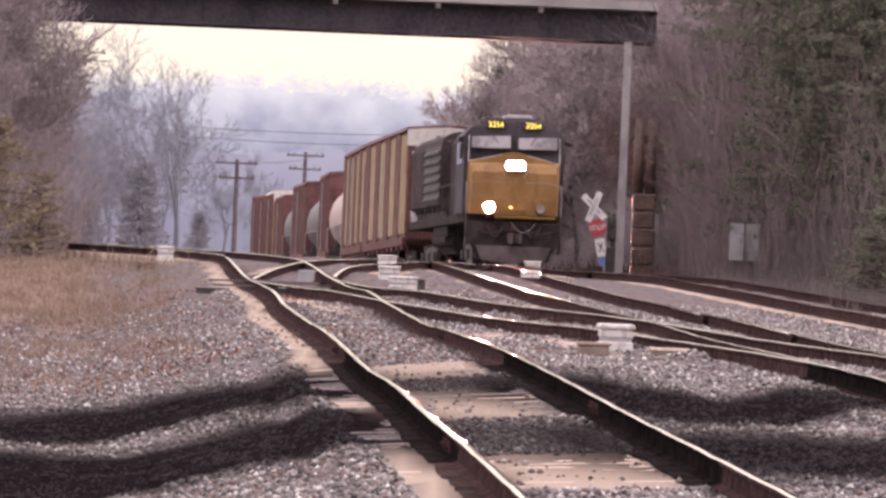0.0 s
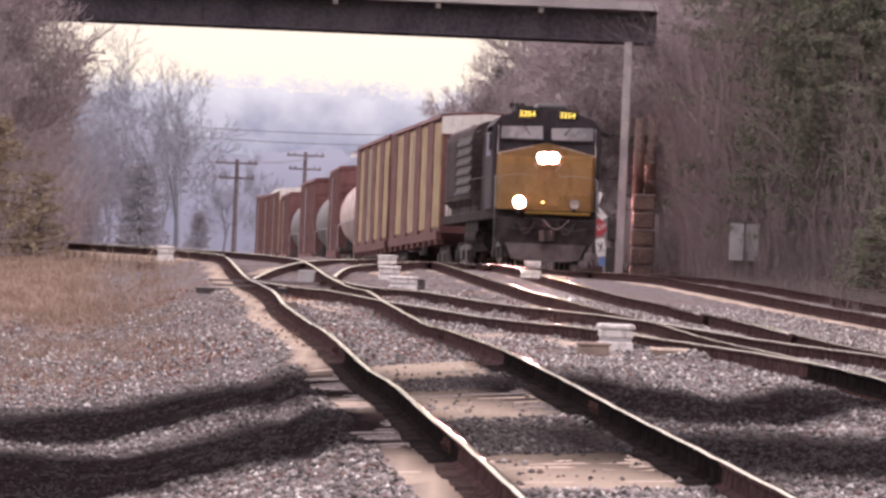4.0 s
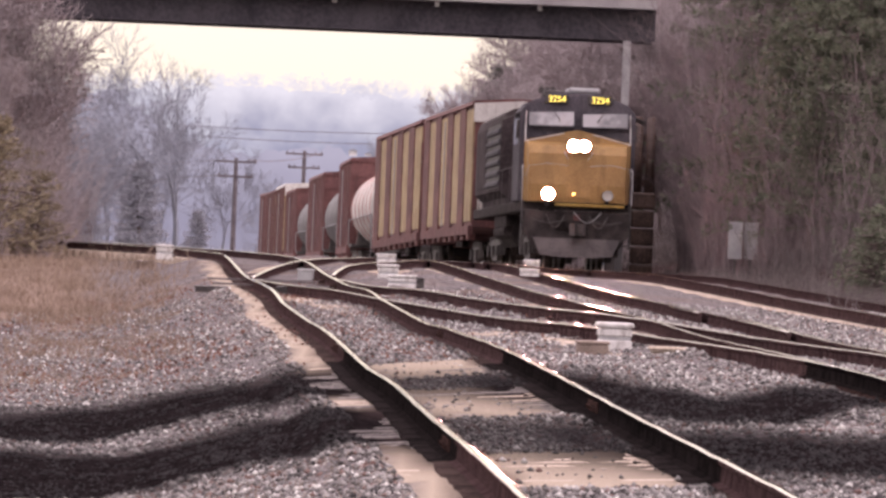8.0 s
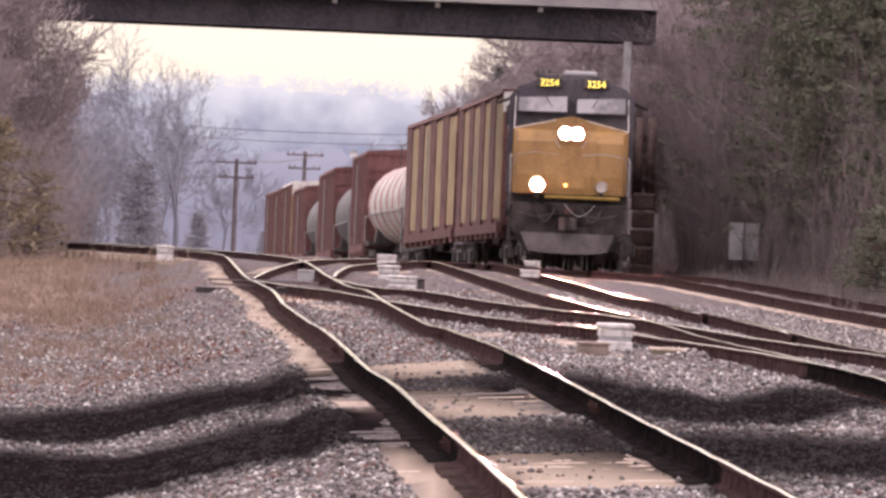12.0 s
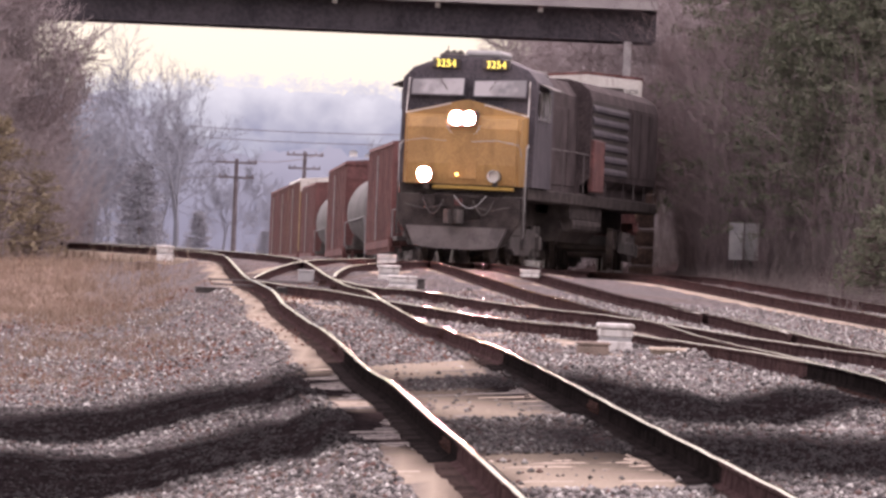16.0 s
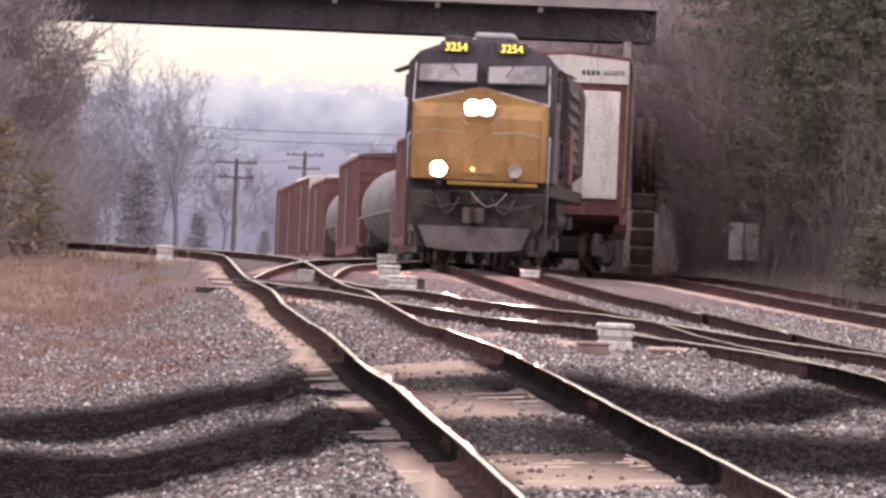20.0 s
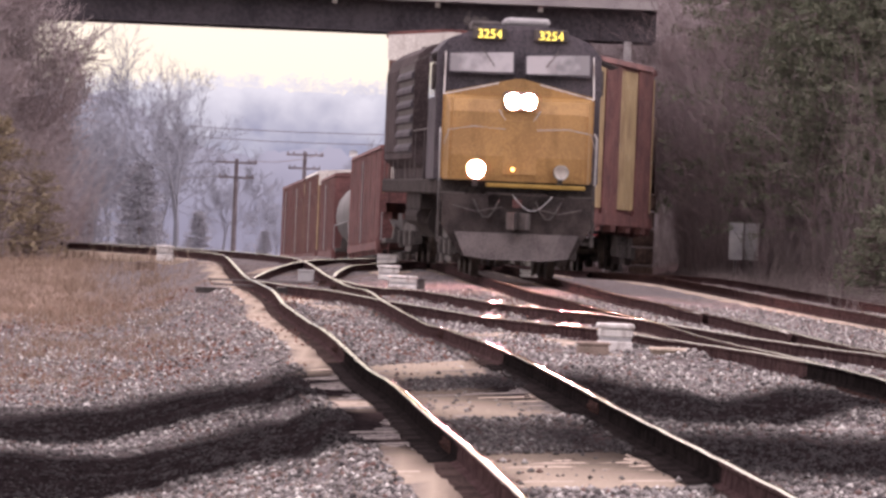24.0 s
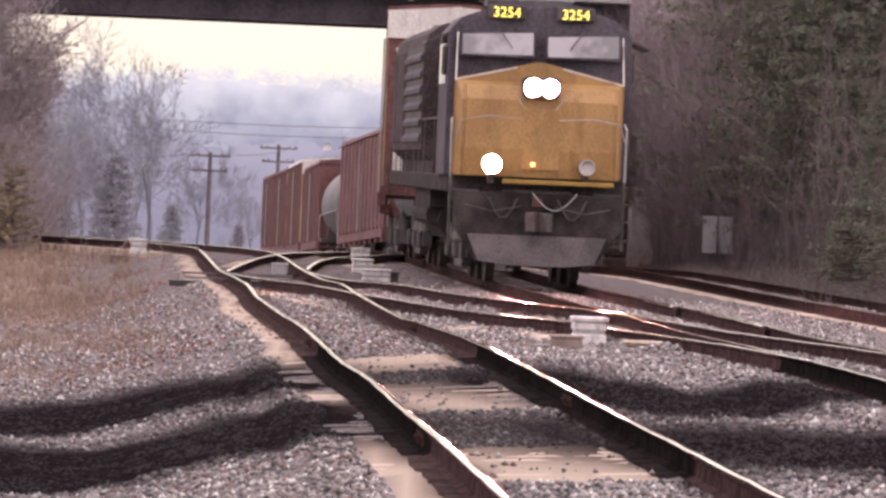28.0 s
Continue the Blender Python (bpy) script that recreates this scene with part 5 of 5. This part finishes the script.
def far_woods():
    """Bare crowns along the crest of the far hills, too many to count."""
    r = random.Random(51)
    S = Sticks()
    for _ in range(420):
        x = r.uniform(-330, 260)
        u = x / 2600
        top = 40.0 + 5.0 * (noise.noise((u * 22, 2600, 0)) + 0.5 * noise.noise((u * 70, 2600, 3))) + 60 * max(0, u)
        h, w = r.uniform(4, 10) * r.uniform(0.7, 1.3), r.uniform(3, 7)
        for _ in range(70):
            d = rand_dir(r) * r.random() ** 0.5
            p = Vector((x + d.x * w, 2598 + d.y * w, top - 1.0 + h * 0.35 + d.z * h * 0.65))
            S.leaf(p, rand_dir(r, 0.4), 0.35, r.uniform(0.8, 2.2))
    # the crowns take the hills' glowing haze colour, with no lighting of their own
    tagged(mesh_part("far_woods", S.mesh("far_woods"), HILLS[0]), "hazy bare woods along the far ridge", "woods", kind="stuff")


def far_house(x, y, z, w, h, label):
    H = thing("far_house", pose(x, y, z), label, "house", "houses in the valley")
    bm = B()
    box(bm, -w / 2, w / 2, 0, w * 0.7, -50, h)
    part("wall", bm, "carwhite", H)
    bm = B()
    prism(bm, [(-w / 2 - 0.3, h), (0, h + w * 0.3), (w / 2 + 0.3, h)], -0.3, w * 0.7 + 0.3, "y")
    part("roof", bm, "grey", H)


for fx, fy, fz, fw, fh in ((-24.9, 1409, 8.4, 1.5, 0.7), (-21.4, 1409, 9.1, 1.8, 0.7), (-17.9, 1409, 8.6, 1.5, 0.6)):
    far_house(fx, fy, fz, fw, fh, "tiny pale house in the hazy valley")

# ---------------------------------------------------------------- trees


class Sticks:
    """Many tapered three-sided sticks, or thin leaves, as one mesh."""

    def __init__(self):
        self.v, self.f = [], []

    def stick(self, p, q, r0, r1):
        d = (q - p)
        a = d.orthogonal().normalized()
        b = d.cross(a).normalized()
        n = len(self.v)
        for o, r in ((p, r0), (q, r1)):
            for k in range(3):
                t = k * 2.0944
                self.v.append(o + a * (r * math.cos(t)) + b * (r * math.sin(t)))
        self.f += [(n, n + 1, n + 4, n + 3), (n + 1, n + 2, n + 5, n + 4), (n + 2, n, n + 3, n + 5)]

    def leaf(self, p, d, w, l):
        s = d.orthogonal().normalized()
        s.rotate(Matrix.Rotation(random.random() * 6.28, 3, d))
        n = len(self.v)
        self.v += [p - s * w / 2, p + s * w / 2, p + d * l * 0.6 + s * w * 0.4, p + d * l]
        self.f += [(n, n + 1, n + 2, n + 3)]

    def mesh(self, name):
        me = bpy.data.meshes.new(name)
        me.from_pydata(self.v, [], self.f)
        return me


def rand_dir(rnd, up=0.0):
    v = Vector((rnd.gauss(0, 1), rnd.gauss(0, 1), rnd.gauss(0, 1) + up))
    return v.normalized()


def bare_tree(seed, height, m, label, spread=0.55, depth=5, kids=4, twig=0.012, leaves=0, name="bare_tree", bark="bark"):
    """A leafless tree: trunk and main limbs as one mesh, twigs as the crown."""
    rnd = random.Random(seed)
    T = thing(name, m, label, "tree", "trees beside the line")
    trunk, crown = Sticks(), Sticks()

    def grow(p, d, length, r, level):
        s = trunk if level <= 1 else crown
        n = 4 if level <= 1 else 3
        q = p
        for k in range(n):
            d = (d + rand_dir(rnd) * 0.16 + Vector((0, 0, 0.05))).normalized()
            e = q + d * (length / n)
            s.stick(q, e, r * (1 - 0.5 * k / n), r * (1 - 0.5 * (k + 1) / n))
            if level < depth and (k > 0 or level > 0):
                c = kids if k == n - 1 else max(1, kids - 2)
                for _ in range(c):
                    b = (d + rand_dir(rnd, 0.25) * (spread + 0.35)).normalized()
                    grow(e, b, length * rnd.uniform(0.48, 0.72), max(twig, r * (1 - 0.5 * (k + 1) / n) * rnd.uniform(0.45, 0.65)), level + 1)
            q = e
        if level >= depth - 1 and leaves and rnd.random() < leaves:
            crown.leaf(q, rand_dir(rnd), 0.07, 0.12)

    grow(Vector((0, 0, -0.3)), Vector((0, 0, 1)), height * 0.42, height * 0.016, 0)
    mesh_part("trunk", trunk.mesh("trunk"), bark, T)
    mesh_part("crown", crown.mesh("crown"), m_twig, T)
    return T


def pine(seed, height, m, label, mat_name="needle", base=0.15, wide=0.32, limbs=70, tufts=26, blade=0.5):
    rnd = random.Random(seed)
    T = thing("pine_tree", m, label, "tree", "evergreens beside the line")
    bm = B()
    q = Vector((0, 0, -0.3))
    for k in range(6):
        e = Vector((rnd.uniform(-0.1, 0.1), rnd.uniform(-0.1, 0.1), height * (k + 1) / 6))
        cyl(bm, q, e, height * 0.018 * (1 - k / 6.5), height * 0.018 * (1 - (k + 1) / 6.5), n=7, caps=False)
        q = e
    limbset, crown = bm, Sticks()
    for k in range(limbs):
        f = base + (1 - base) * (k + rnd.random()) / limbs
        a = k * 2.4 + rnd.uniform(-0.5, 0.5)
        ln = height * wide * (1.02 - f) ** 0.8 * rnd.uniform(0.6, 1.25) + 0.3
        p = Vector((0, 0, f * height))
        d = Vector((math.cos(a), math.sin(a), rnd.uniform(-0.2, 0.35))).normalized()
        cyl(limbset, p, p + d * ln, 0.035, 0.01, n=4, caps=False)
        for j in range(tufts):
            t = rnd.uniform(0.2, 1.0)
            o = rand_dir(rnd) * (0.14 + 0.2 * ln * t)
            c = p + d * ln * t + Vector((o.x, o.y, o.z * 0.3 - 0.05 * ln * t * t))
            for _ in range(4):
                crown.leaf(c, (rand_dir(rnd) * 0.8 + d * 0.8 + Vector((0, 0, 0.1))).normalized(), 0.09 * blade * 2, blade * rnd.uniform(0.5, 1.0))
    part("trunk", bm, "bark", T)
    mesh_part("crown", crown.mesh("crown"), mat_name, T)
    return T


far_woods()


def place(x, y, turn=0, s=1.0, dz=0.0):
    m = pose(x, y, ground_z(x, y) + dz, 0, 0, turn)
    return m @ Matrix.Diagonal((s, s, s, 1))


def put(ob, x, y, turn, s):
    c = copy_thing(ob, pose(x, y, ground_z(x, y), 0, 0, turn))
    c.scale = (s, s, s)
    return c


rnd = random.Random(11)
# left bank, close to the bridge
m_twig = "midtwig"
lt = bare_tree(3, 10.5, place(-14.2, 158), "bare grey-brown tree with fine twigs", leaves=0.05, twig=0.011)
for x, y, s in ((-14.4, 150, 1.0), (-16.4, 166, 1.1), (-15.0, 172, 0.9), (-17.5, 158, 1.2), (-12.6, 152, 0.6)):
    put(lt, x, y, rnd.uniform(0, 360), s)
br = pine(21, 3.4, place(-10.9, 148), "olive-brown cedar shrub on the grassy bank", "brush", 0.02, 0.34, 60, 18, 0.22)
for x, y, s in ((-11.9, 153, 1.1), (-9.9, 150.5, 0.62), (-12.8, 146, 0.9), (-10.6, 155, 0.8)):
    put(br, x, y, rnd.uniform(0, 360), s)
# right bank: evergreens over brown thicket
pn = pine(31, 11, place(11.0, 176), "dark green pine beyond the far track", "needle", 0.2, 0.34, 58, 34, 0.34)
for x, y, s in ((8.7, 171, 0.8), (8.4, 184, 0.9), (9.4, 177, 1.0), (10.4, 162, 0.75), (11.8, 158, 0.7), (13.4, 160, 0.9), (9.6, 181, 0.85), (12.4, 170, 1.0), (12.9, 180, 1.1), (10.8, 166, 0.7), (14.2, 168, 1.0), (15, 182, 1.2), (11.6, 190, 1.1), (12.2, 160, 0.6), (17, 176, 1.2), (9.6, 160, 0.45), (10.8, 156, 0.4), (8.7, 167, 0.42), (12.0, 154, 0.45), (9.3, 172, 0.55), (11.2, 150, 0.34), (13.2, 152, 0.42), (8.5, 177, 0.78), (10.6, 147, 0.16), (11.2, 146, 0.19), (10.2, 145, 0.1)):
    put(pn, x, y, rnd.uniform(0, 360), s)
for x, y, s in ((8.9, 164, 0.6), (9.7, 163, 0.72), (10.6, 160, 0.66), (11.6, 162, 0.8), (9.2, 169, 0.8), (12.8, 158, 0.75)):
    put(pn, x, y, rnd.uniform(0, 360), s)
sh = pine(72, 1.5, place(9.15, 130), "dark evergreen shrub beside the far track", "needle", 0.02, 0.5, 60, 16, 0.13)
put(sh, 9.6, 133, 70, 1.2)
m_twig = "darktwig"
rt = bare_tree(8, 9.5, place(11.0, 178), "bare brown tree beyond the far track", leaves=0.12, twig=0.011)
for x, y, s in ((8.7, 177, 0.75), (9.2, 186, 0.6), (10.4, 184, 0.9), (13.2, 172, 0.9), (14.4, 176, 1.1), (12.4, 176, 1.0), (13, 186, 1.1), (7.6, 190, 0.8)):
    put(rt, x, y, rnd.uniform(0, 360), s)
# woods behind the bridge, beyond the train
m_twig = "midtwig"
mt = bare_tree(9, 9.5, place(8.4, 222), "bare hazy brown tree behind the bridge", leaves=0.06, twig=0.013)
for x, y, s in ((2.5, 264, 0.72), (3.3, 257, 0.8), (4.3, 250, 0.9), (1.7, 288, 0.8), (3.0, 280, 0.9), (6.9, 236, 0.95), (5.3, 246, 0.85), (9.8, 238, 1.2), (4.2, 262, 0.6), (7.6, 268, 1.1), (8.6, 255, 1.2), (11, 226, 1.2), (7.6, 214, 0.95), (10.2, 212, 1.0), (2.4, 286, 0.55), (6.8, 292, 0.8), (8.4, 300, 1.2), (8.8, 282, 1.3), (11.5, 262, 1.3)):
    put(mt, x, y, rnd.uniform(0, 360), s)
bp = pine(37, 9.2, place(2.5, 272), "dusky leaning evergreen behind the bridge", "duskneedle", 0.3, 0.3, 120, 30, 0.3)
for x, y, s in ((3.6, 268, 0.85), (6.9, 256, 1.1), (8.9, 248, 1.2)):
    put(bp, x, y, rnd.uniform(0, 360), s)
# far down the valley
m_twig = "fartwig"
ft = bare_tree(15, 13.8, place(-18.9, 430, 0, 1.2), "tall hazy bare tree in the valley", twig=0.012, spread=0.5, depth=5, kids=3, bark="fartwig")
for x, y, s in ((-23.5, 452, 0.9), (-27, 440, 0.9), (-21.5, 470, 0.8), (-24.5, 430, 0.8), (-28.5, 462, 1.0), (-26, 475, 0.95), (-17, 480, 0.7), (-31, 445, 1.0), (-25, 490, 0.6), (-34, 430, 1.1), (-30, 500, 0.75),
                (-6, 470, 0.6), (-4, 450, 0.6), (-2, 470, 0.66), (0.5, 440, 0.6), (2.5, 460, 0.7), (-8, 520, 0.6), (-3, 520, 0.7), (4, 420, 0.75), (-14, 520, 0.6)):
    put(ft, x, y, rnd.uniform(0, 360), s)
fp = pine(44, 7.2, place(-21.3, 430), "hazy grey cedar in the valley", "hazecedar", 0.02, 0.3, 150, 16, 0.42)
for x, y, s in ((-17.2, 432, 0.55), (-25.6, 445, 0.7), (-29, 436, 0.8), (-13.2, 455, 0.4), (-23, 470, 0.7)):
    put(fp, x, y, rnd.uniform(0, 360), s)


def thicket(name, label, spots, count, height, mat_name, seed, lean=0.5):
    """Tangled stems and twigs that nobody could count."""
    r = random.Random(seed)
    S = Sticks()
    for _ in range(count):
        x0, x1, y0, y1 = r.choice(spots)
        x, y = r.uniform(x0, x1), r.uniform(y0, y1)
        p = Vector((x, y, ground_z(x, y) - 0.05))
        h = height * r.uniform(0.3, 1.0)
        d = (Vector((0, 0, 1)) + rand_dir(r) * lean).normalized()
        w = 0.012
        for k in range(4):
            q = p + d * h / 4
            S.stick(p, q, w, w * 0.75)
            w *= 0.75
            for _ in range(2):
                S.stick(q, q + (d + rand_dir(r) * 0.9).normalized() * h * 0.22, w * 0.7, w * 0.3)
            d = (d + rand_dir(r) * 0.3).normalized()
            p = q
    ob = mesh_part(name, S.mesh(name), mat_name)
    tagged(ob, label, "brush", kind="stuff")


thicket("thicket", "tangled brown brush beyond the far track", [(7.6, 12, 168, 186), (8.2, 16, 156, 172), (8.8, 17, 148, 160), (6.6, 10, 200, 225)], 3600, 1.6, "lowbrush", 61)
thicket("thicket", "tall dark saplings and vines beside the bridge end", [(6.9, 8.6, 166, 178), (8.2, 11, 160, 172), (7.2, 8.6, 180, 188), (9.5, 14, 152, 164)], 1500, 6.2, "darktwig", 67, 0.25)
thicket("thicket", "tall brown saplings against the end of the bridge", [(6.8, 8.2, 171, 179), (7.4, 9.0, 164, 172)], 480, 9.2, "darktwig", 69, 0.2)
thicket("thicket", "low dark brush beside the far track", [(6.4, 9.0, 140, 164), (7.4, 10.5, 112, 142), (6.0, 7.6, 162, 178)], 3200, 0.5, "lowbrush", 66, 0.9)
thicket("thicket", "dry brown weeds on the grassy bank", [(-11.5, -6.2, 118, 150), (-8.6, -5.2, 108, 134)], 420, 0.6, "weed", 68, 0.6)
thicket("thicket", "bare grey brush along the grassy bank", [(-16, -10.2, 146, 180), (-13, -9.6, 150, 164)], 2200, 3.4, "midtwig", 62)
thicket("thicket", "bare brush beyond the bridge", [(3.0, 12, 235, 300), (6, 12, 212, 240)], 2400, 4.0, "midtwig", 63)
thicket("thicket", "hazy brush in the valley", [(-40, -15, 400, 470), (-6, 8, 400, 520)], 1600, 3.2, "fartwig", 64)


def dead_grass():
    r = random.Random(71)
    S = Sticks()
    for _ in range(26000):
        y = 62 + 88 * r.random() ** 0.8
        x = line_1(y) - 2.2 - r.random() ** 1.2 * (0.03 * y + 4.5)
        if cover(x, y)[0] * 1.3 < r.random():
            continue
        p = Vector((x, y, ground_z(x, y) - 0.02))
        for _ in range(2):
            S.leaf(p, (Vector((0, 0, 1)) + rand_dir(r) * 0.6).normalized(), 0.012, r.uniform(0.06, 0.22))
    # tufts between the stones and on the bank
    for _ in range(190):
        cy = 58 + 84 * r.random() ** 0.8
        cx = line_1(cy) - 2.2 - r.random() * (0.03 * cy + 3)
        if mud(cx, cy) > 0.2:
            continue
        tall = r.uniform(0.08, 0.2) * (1 + 1.2 * smooth(85, 125, cy))
        for _ in range(r.randint(20, 60)):
            x, y = r.gauss(cx, 0.14), r.gauss(cy, 0.5)
            S.leaf(Vector((x, y, ground_z(x, y) - 0.02)), (Vector((0, 0, 1)) + rand_dir(r) * 0.7).normalized(), 0.014, tall * r.uniform(0.5, 1.3))
    for _ in range(2600):
        y = r.uniform(31, 43.5)
        x = line_1(y) - 1.5 - r.random() * 2.6
        p = Vector((x, y, ground_z(x, y) - 0.02))
        S.leaf(p, (Vector((0, 0, 1)) + rand_dir(r) * 0.6).normalized(), 0.006, r.uniform(0.03, 0.12))
    tagged(mesh_part("dead_grass", S.mesh("dead_grass"), "grass"), "short tan dead grass on the grassy bank", "grass", kind="stuff")


dead_grass()


def ballast():
    """Loose crushed stones on the nearest stretch of the bed."""
    r = np.random.default_rng(4)
    base = np.array([(1, 0, 0), (-1, 0, 0), (0, 1, 0), (0, -1, 0), (0, 0, 1), (0, 0, -0.6)], float)
    tri = np.array([(0, 2, 4), (2, 1, 4), (1, 3, 4), (3, 0, 4), (2, 0, 5), (1, 2, 5), (3, 1, 5), (0, 3, 5)])
    n = 130000
    y = 30 + 80 * r.random(n) ** 1.5
    x = (r.random(n) * 2 - 1) * (0.0735 * y + 0.15)
    u = x - line_1(y)
    bare = (u > -6) & ~((np.abs(np.abs(u) - 0.7525) < 0.11)) & ~((u < -0.7) & (u > -1.24))
    for fx in (line_2, line_3):
        v = x - np.array([fx(k) for k in y.tolist()])
        bare &= ~((v < -0.68) & (v > -1.3) & ((fx is line_3) | ((y > 92) & (y < 101)) | ((y > 65) & (y < 70))))
    for a, b in BARE_TIES:
        bare &= ~((np.abs(u) < 0.68) & (y > a + 0.3) & (y < b + 0.5) & (r.random(n) < 0.96))
    x, y = x[bare], y[bare]
    size = 0.009 + 0.024 * r.random(len(x)) ** 1.6
    z = np.array([ground_z(a, b) for a, b in zip(x.tolist(), y.tolist())])
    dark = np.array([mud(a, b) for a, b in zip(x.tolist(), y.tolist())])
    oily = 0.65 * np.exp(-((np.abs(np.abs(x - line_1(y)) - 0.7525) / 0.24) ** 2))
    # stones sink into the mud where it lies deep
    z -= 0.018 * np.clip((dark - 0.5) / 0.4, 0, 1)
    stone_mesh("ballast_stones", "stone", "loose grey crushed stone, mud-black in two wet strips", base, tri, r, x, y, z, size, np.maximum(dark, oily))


def stone_mesh(name, mat_name, label, base, tri, r, x, y, z, size, dark):
    k = len(x)
    shape = base[None] * (0.65 + 0.7 * r.random((k, 6, 3))) + 0.25 * (r.random((k, 6, 3)) - 0.5)
    a = r.random(k) * 6.28
    c, s = np.cos(a)[:, None], np.sin(a)[:, None]
    sx, sy = shape[..., 0] * c - shape[..., 1] * s, shape[..., 0] * s + shape[..., 1] * c
    v = np.stack([sx * size[:, None] + x[:, None], sy * size[:, None] + y[:, None], shape[..., 2] * size[:, None] * 0.8 + z[:, None] + size[:, None] * 0.3], -1).reshape(-1, 3)
    f = (tri[None] + (np.arange(k) * 6)[:, None, None]).reshape(-1, 3)
    me = bpy.data.meshes.new(name)
    me.vertices.add(len(v))
    me.vertices.foreach_set("co", v.ravel())
    me.loops.add(len(f) * 3)
    me.loops.foreach_set("vertex_index", f.ravel())
    me.polygons.add(len(f))
    me.polygons.foreach_set("loop_start", np.arange(0, len(f) * 3, 3))
    me.attributes.new("mud", "FLOAT", "POINT").data.foreach_set("value", np.repeat(np.clip(dark * 1.35, 0, 0.99), 6).astype(np.float32))
    me.update(calc_edges=True)
    tagged(mesh_part(name, me, mat_name), label, "gravel", kind="stuff")


ballast()


def leaf_litter():
    """Dry red-brown leaves blown against the bed and the bank."""
    r = random.Random(83)
    S = Sticks()
    for _ in range(22):
        cy = 60 + 60 * r.random() ** 1.2
        cx = line_1(cy) - r.uniform(1.6, 6.0)
        wide = r.uniform(0.3, 0.8)
        for _ in range(r.randint(60, 170)):
            x, y = r.gauss(cx, wide), r.gauss(cy, wide * 3.5)
            if mud(x, y) > 0.15 or x > line_1(y) - 1.3:
                continue
            p = Vector((x, y, ground_z(x, y) + 0.012))
            S.leaf(p, Vector((r.gauss(0, 1), r.gauss(0, 1), abs(r.gauss(0, 0.6)))).normalized(), 0.035, 0.05)
    for _ in range(80):
        cy = 66 + 50 * r.random() ** 1.3
        cx = line_1(cy) + r.choice((r.uniform(-6.5, -1.4), r.uniform(-6.5, -2.4), r.uniform(-0.5, 0.5), r.uniform(1.2, 3.6)))
        for _ in range(r.randint(20, 70)):
            x, y = r.gauss(cx, 0.35), r.gauss(cy, 1.6)
            if mud(x, y) > 0.15:
                continue
            p = Vector((x, y, ground_z(x, y) + 0.01))
            S.leaf(p, Vector((r.gauss(0, 1), r.gauss(0, 1), abs(r.gauss(0, 0.6)))).normalized(), 0.032, 0.046)
    tagged(mesh_part("fallen_leaves", S.mesh("fallen_leaves"), "oakleaf"), "dry red-brown leaves on the ballast", "leaves", kind="stuff")


leaf_litter()



def paper_scrap(x, y, s, label):
    """A crumpled scrap blown onto the stones."""
    r = random.Random(int(x * 100))
    bm = B()
    bmesh.ops.create_icosphere(bm, subdivisions=2, radius=s)
    for v in bm.verts:
        v.co = Vector((v.co.x * r.uniform(0.7, 1.3), v.co.y * r.uniform(0.7, 1.3), v.co.z * r.uniform(0.35, 0.7)))
    P = thing("paper_scrap", pose(x, y, ground_z(x, y) + s * 0.3), label, "litter", "scraps on the ballast")
    part("crumpled_sheet", bm, "white", P)


paper_scrap(-4.42, 92, 0.055, "small crumpled white scrap on the stones")
paper_scrap(-3.75, 66, 0.04, "small white scrap near the mud strip")
paper_scrap(-2.9, 74, 0.03, "tiny white scrap on the ballast")

# ---------------------------------------------------------------- ties, last of the setting


def tie_mesh(length, mat_name):
    bm = B()
    box(bm, -length / 2, length / 2, -0.115, 0.115, -0.18, 0.0, 0.012)
    me = bpy.data.meshes.new("tie")
    bm.to_mesh(me)
    bm.free()
    me.materials.append(M[mat_name])
    return me


def plate_mesh():
    bm = B()
    for s in (-1, 1):
        box(bm, s * 0.7525 - 0.16, s * 0.7525 + 0.16, -0.09, 0.09, -0.002, 0.014)
    me = bpy.data.meshes.new("tie_plates")
    bm.to_mesh(me)
    bm.free()
    me.materials.append(M["plate"])
    return me


def lay_ties():
    r = random.Random(9)
    plates = plate_mesh()
    for tr, fx, fz, (y0, y1, pitch, length) in TIES:
        me, muddy = tie_mesh(length, "tie"), tie_mesh(length, "muddytie")
        y, k = y0, 0
        while y < y1 and k < 295:
            g = math.atan2(fx(y + 0.5) - fx(y - 0.5), 1)
            x = fx(y)
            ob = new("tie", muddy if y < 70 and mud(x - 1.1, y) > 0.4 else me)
            ob.parent = tr
            ob.matrix_basis = pose(x + r.uniform(-0.02, 0.02), y, fz(x, y) - 0.182 - r.uniform(0, 0.004), 0, r.uniform(-0.15, 0.15) - math.degrees((fz(x + 0.7, y) - fz(x - 0.7, y)) / 1.4), -math.degrees(g) + r.uniform(-0.5, 0.5))
            if y < 75:
                pl = new("tie_plates", plates)
                pl.parent = tr
                pl.matrix_basis = pose(x, y, fz(x, y) - 0.182, 0, -math.degrees((fz(x + 0.7, y) - fz(x - 0.7, y)) / 1.4), -math.degrees(g))
            y += pitch * r.uniform(0.95, 1.05)
            k += 1


lay_ties()


# ---------------------------------------------------------------- what moves


def motions():
    for kind, ob, *a in MOVING:
        if kind == "vehicle":
            walk(ob, [(k * 0.5, vehicle_pose(k * 0.5, a[0], a[1])) for k in range(57)])
        elif kind == "truck":
            walk(ob, [(k * 0.5, truck_pose(k * 0.5, *a)) for k in range(57)])
        else:
            walk(ob, [(k * 0.2, pose(0, a[0], a[1], -math.degrees(SPEED * k * 0.2 / a[1]))) for k in range(141)])


motions()
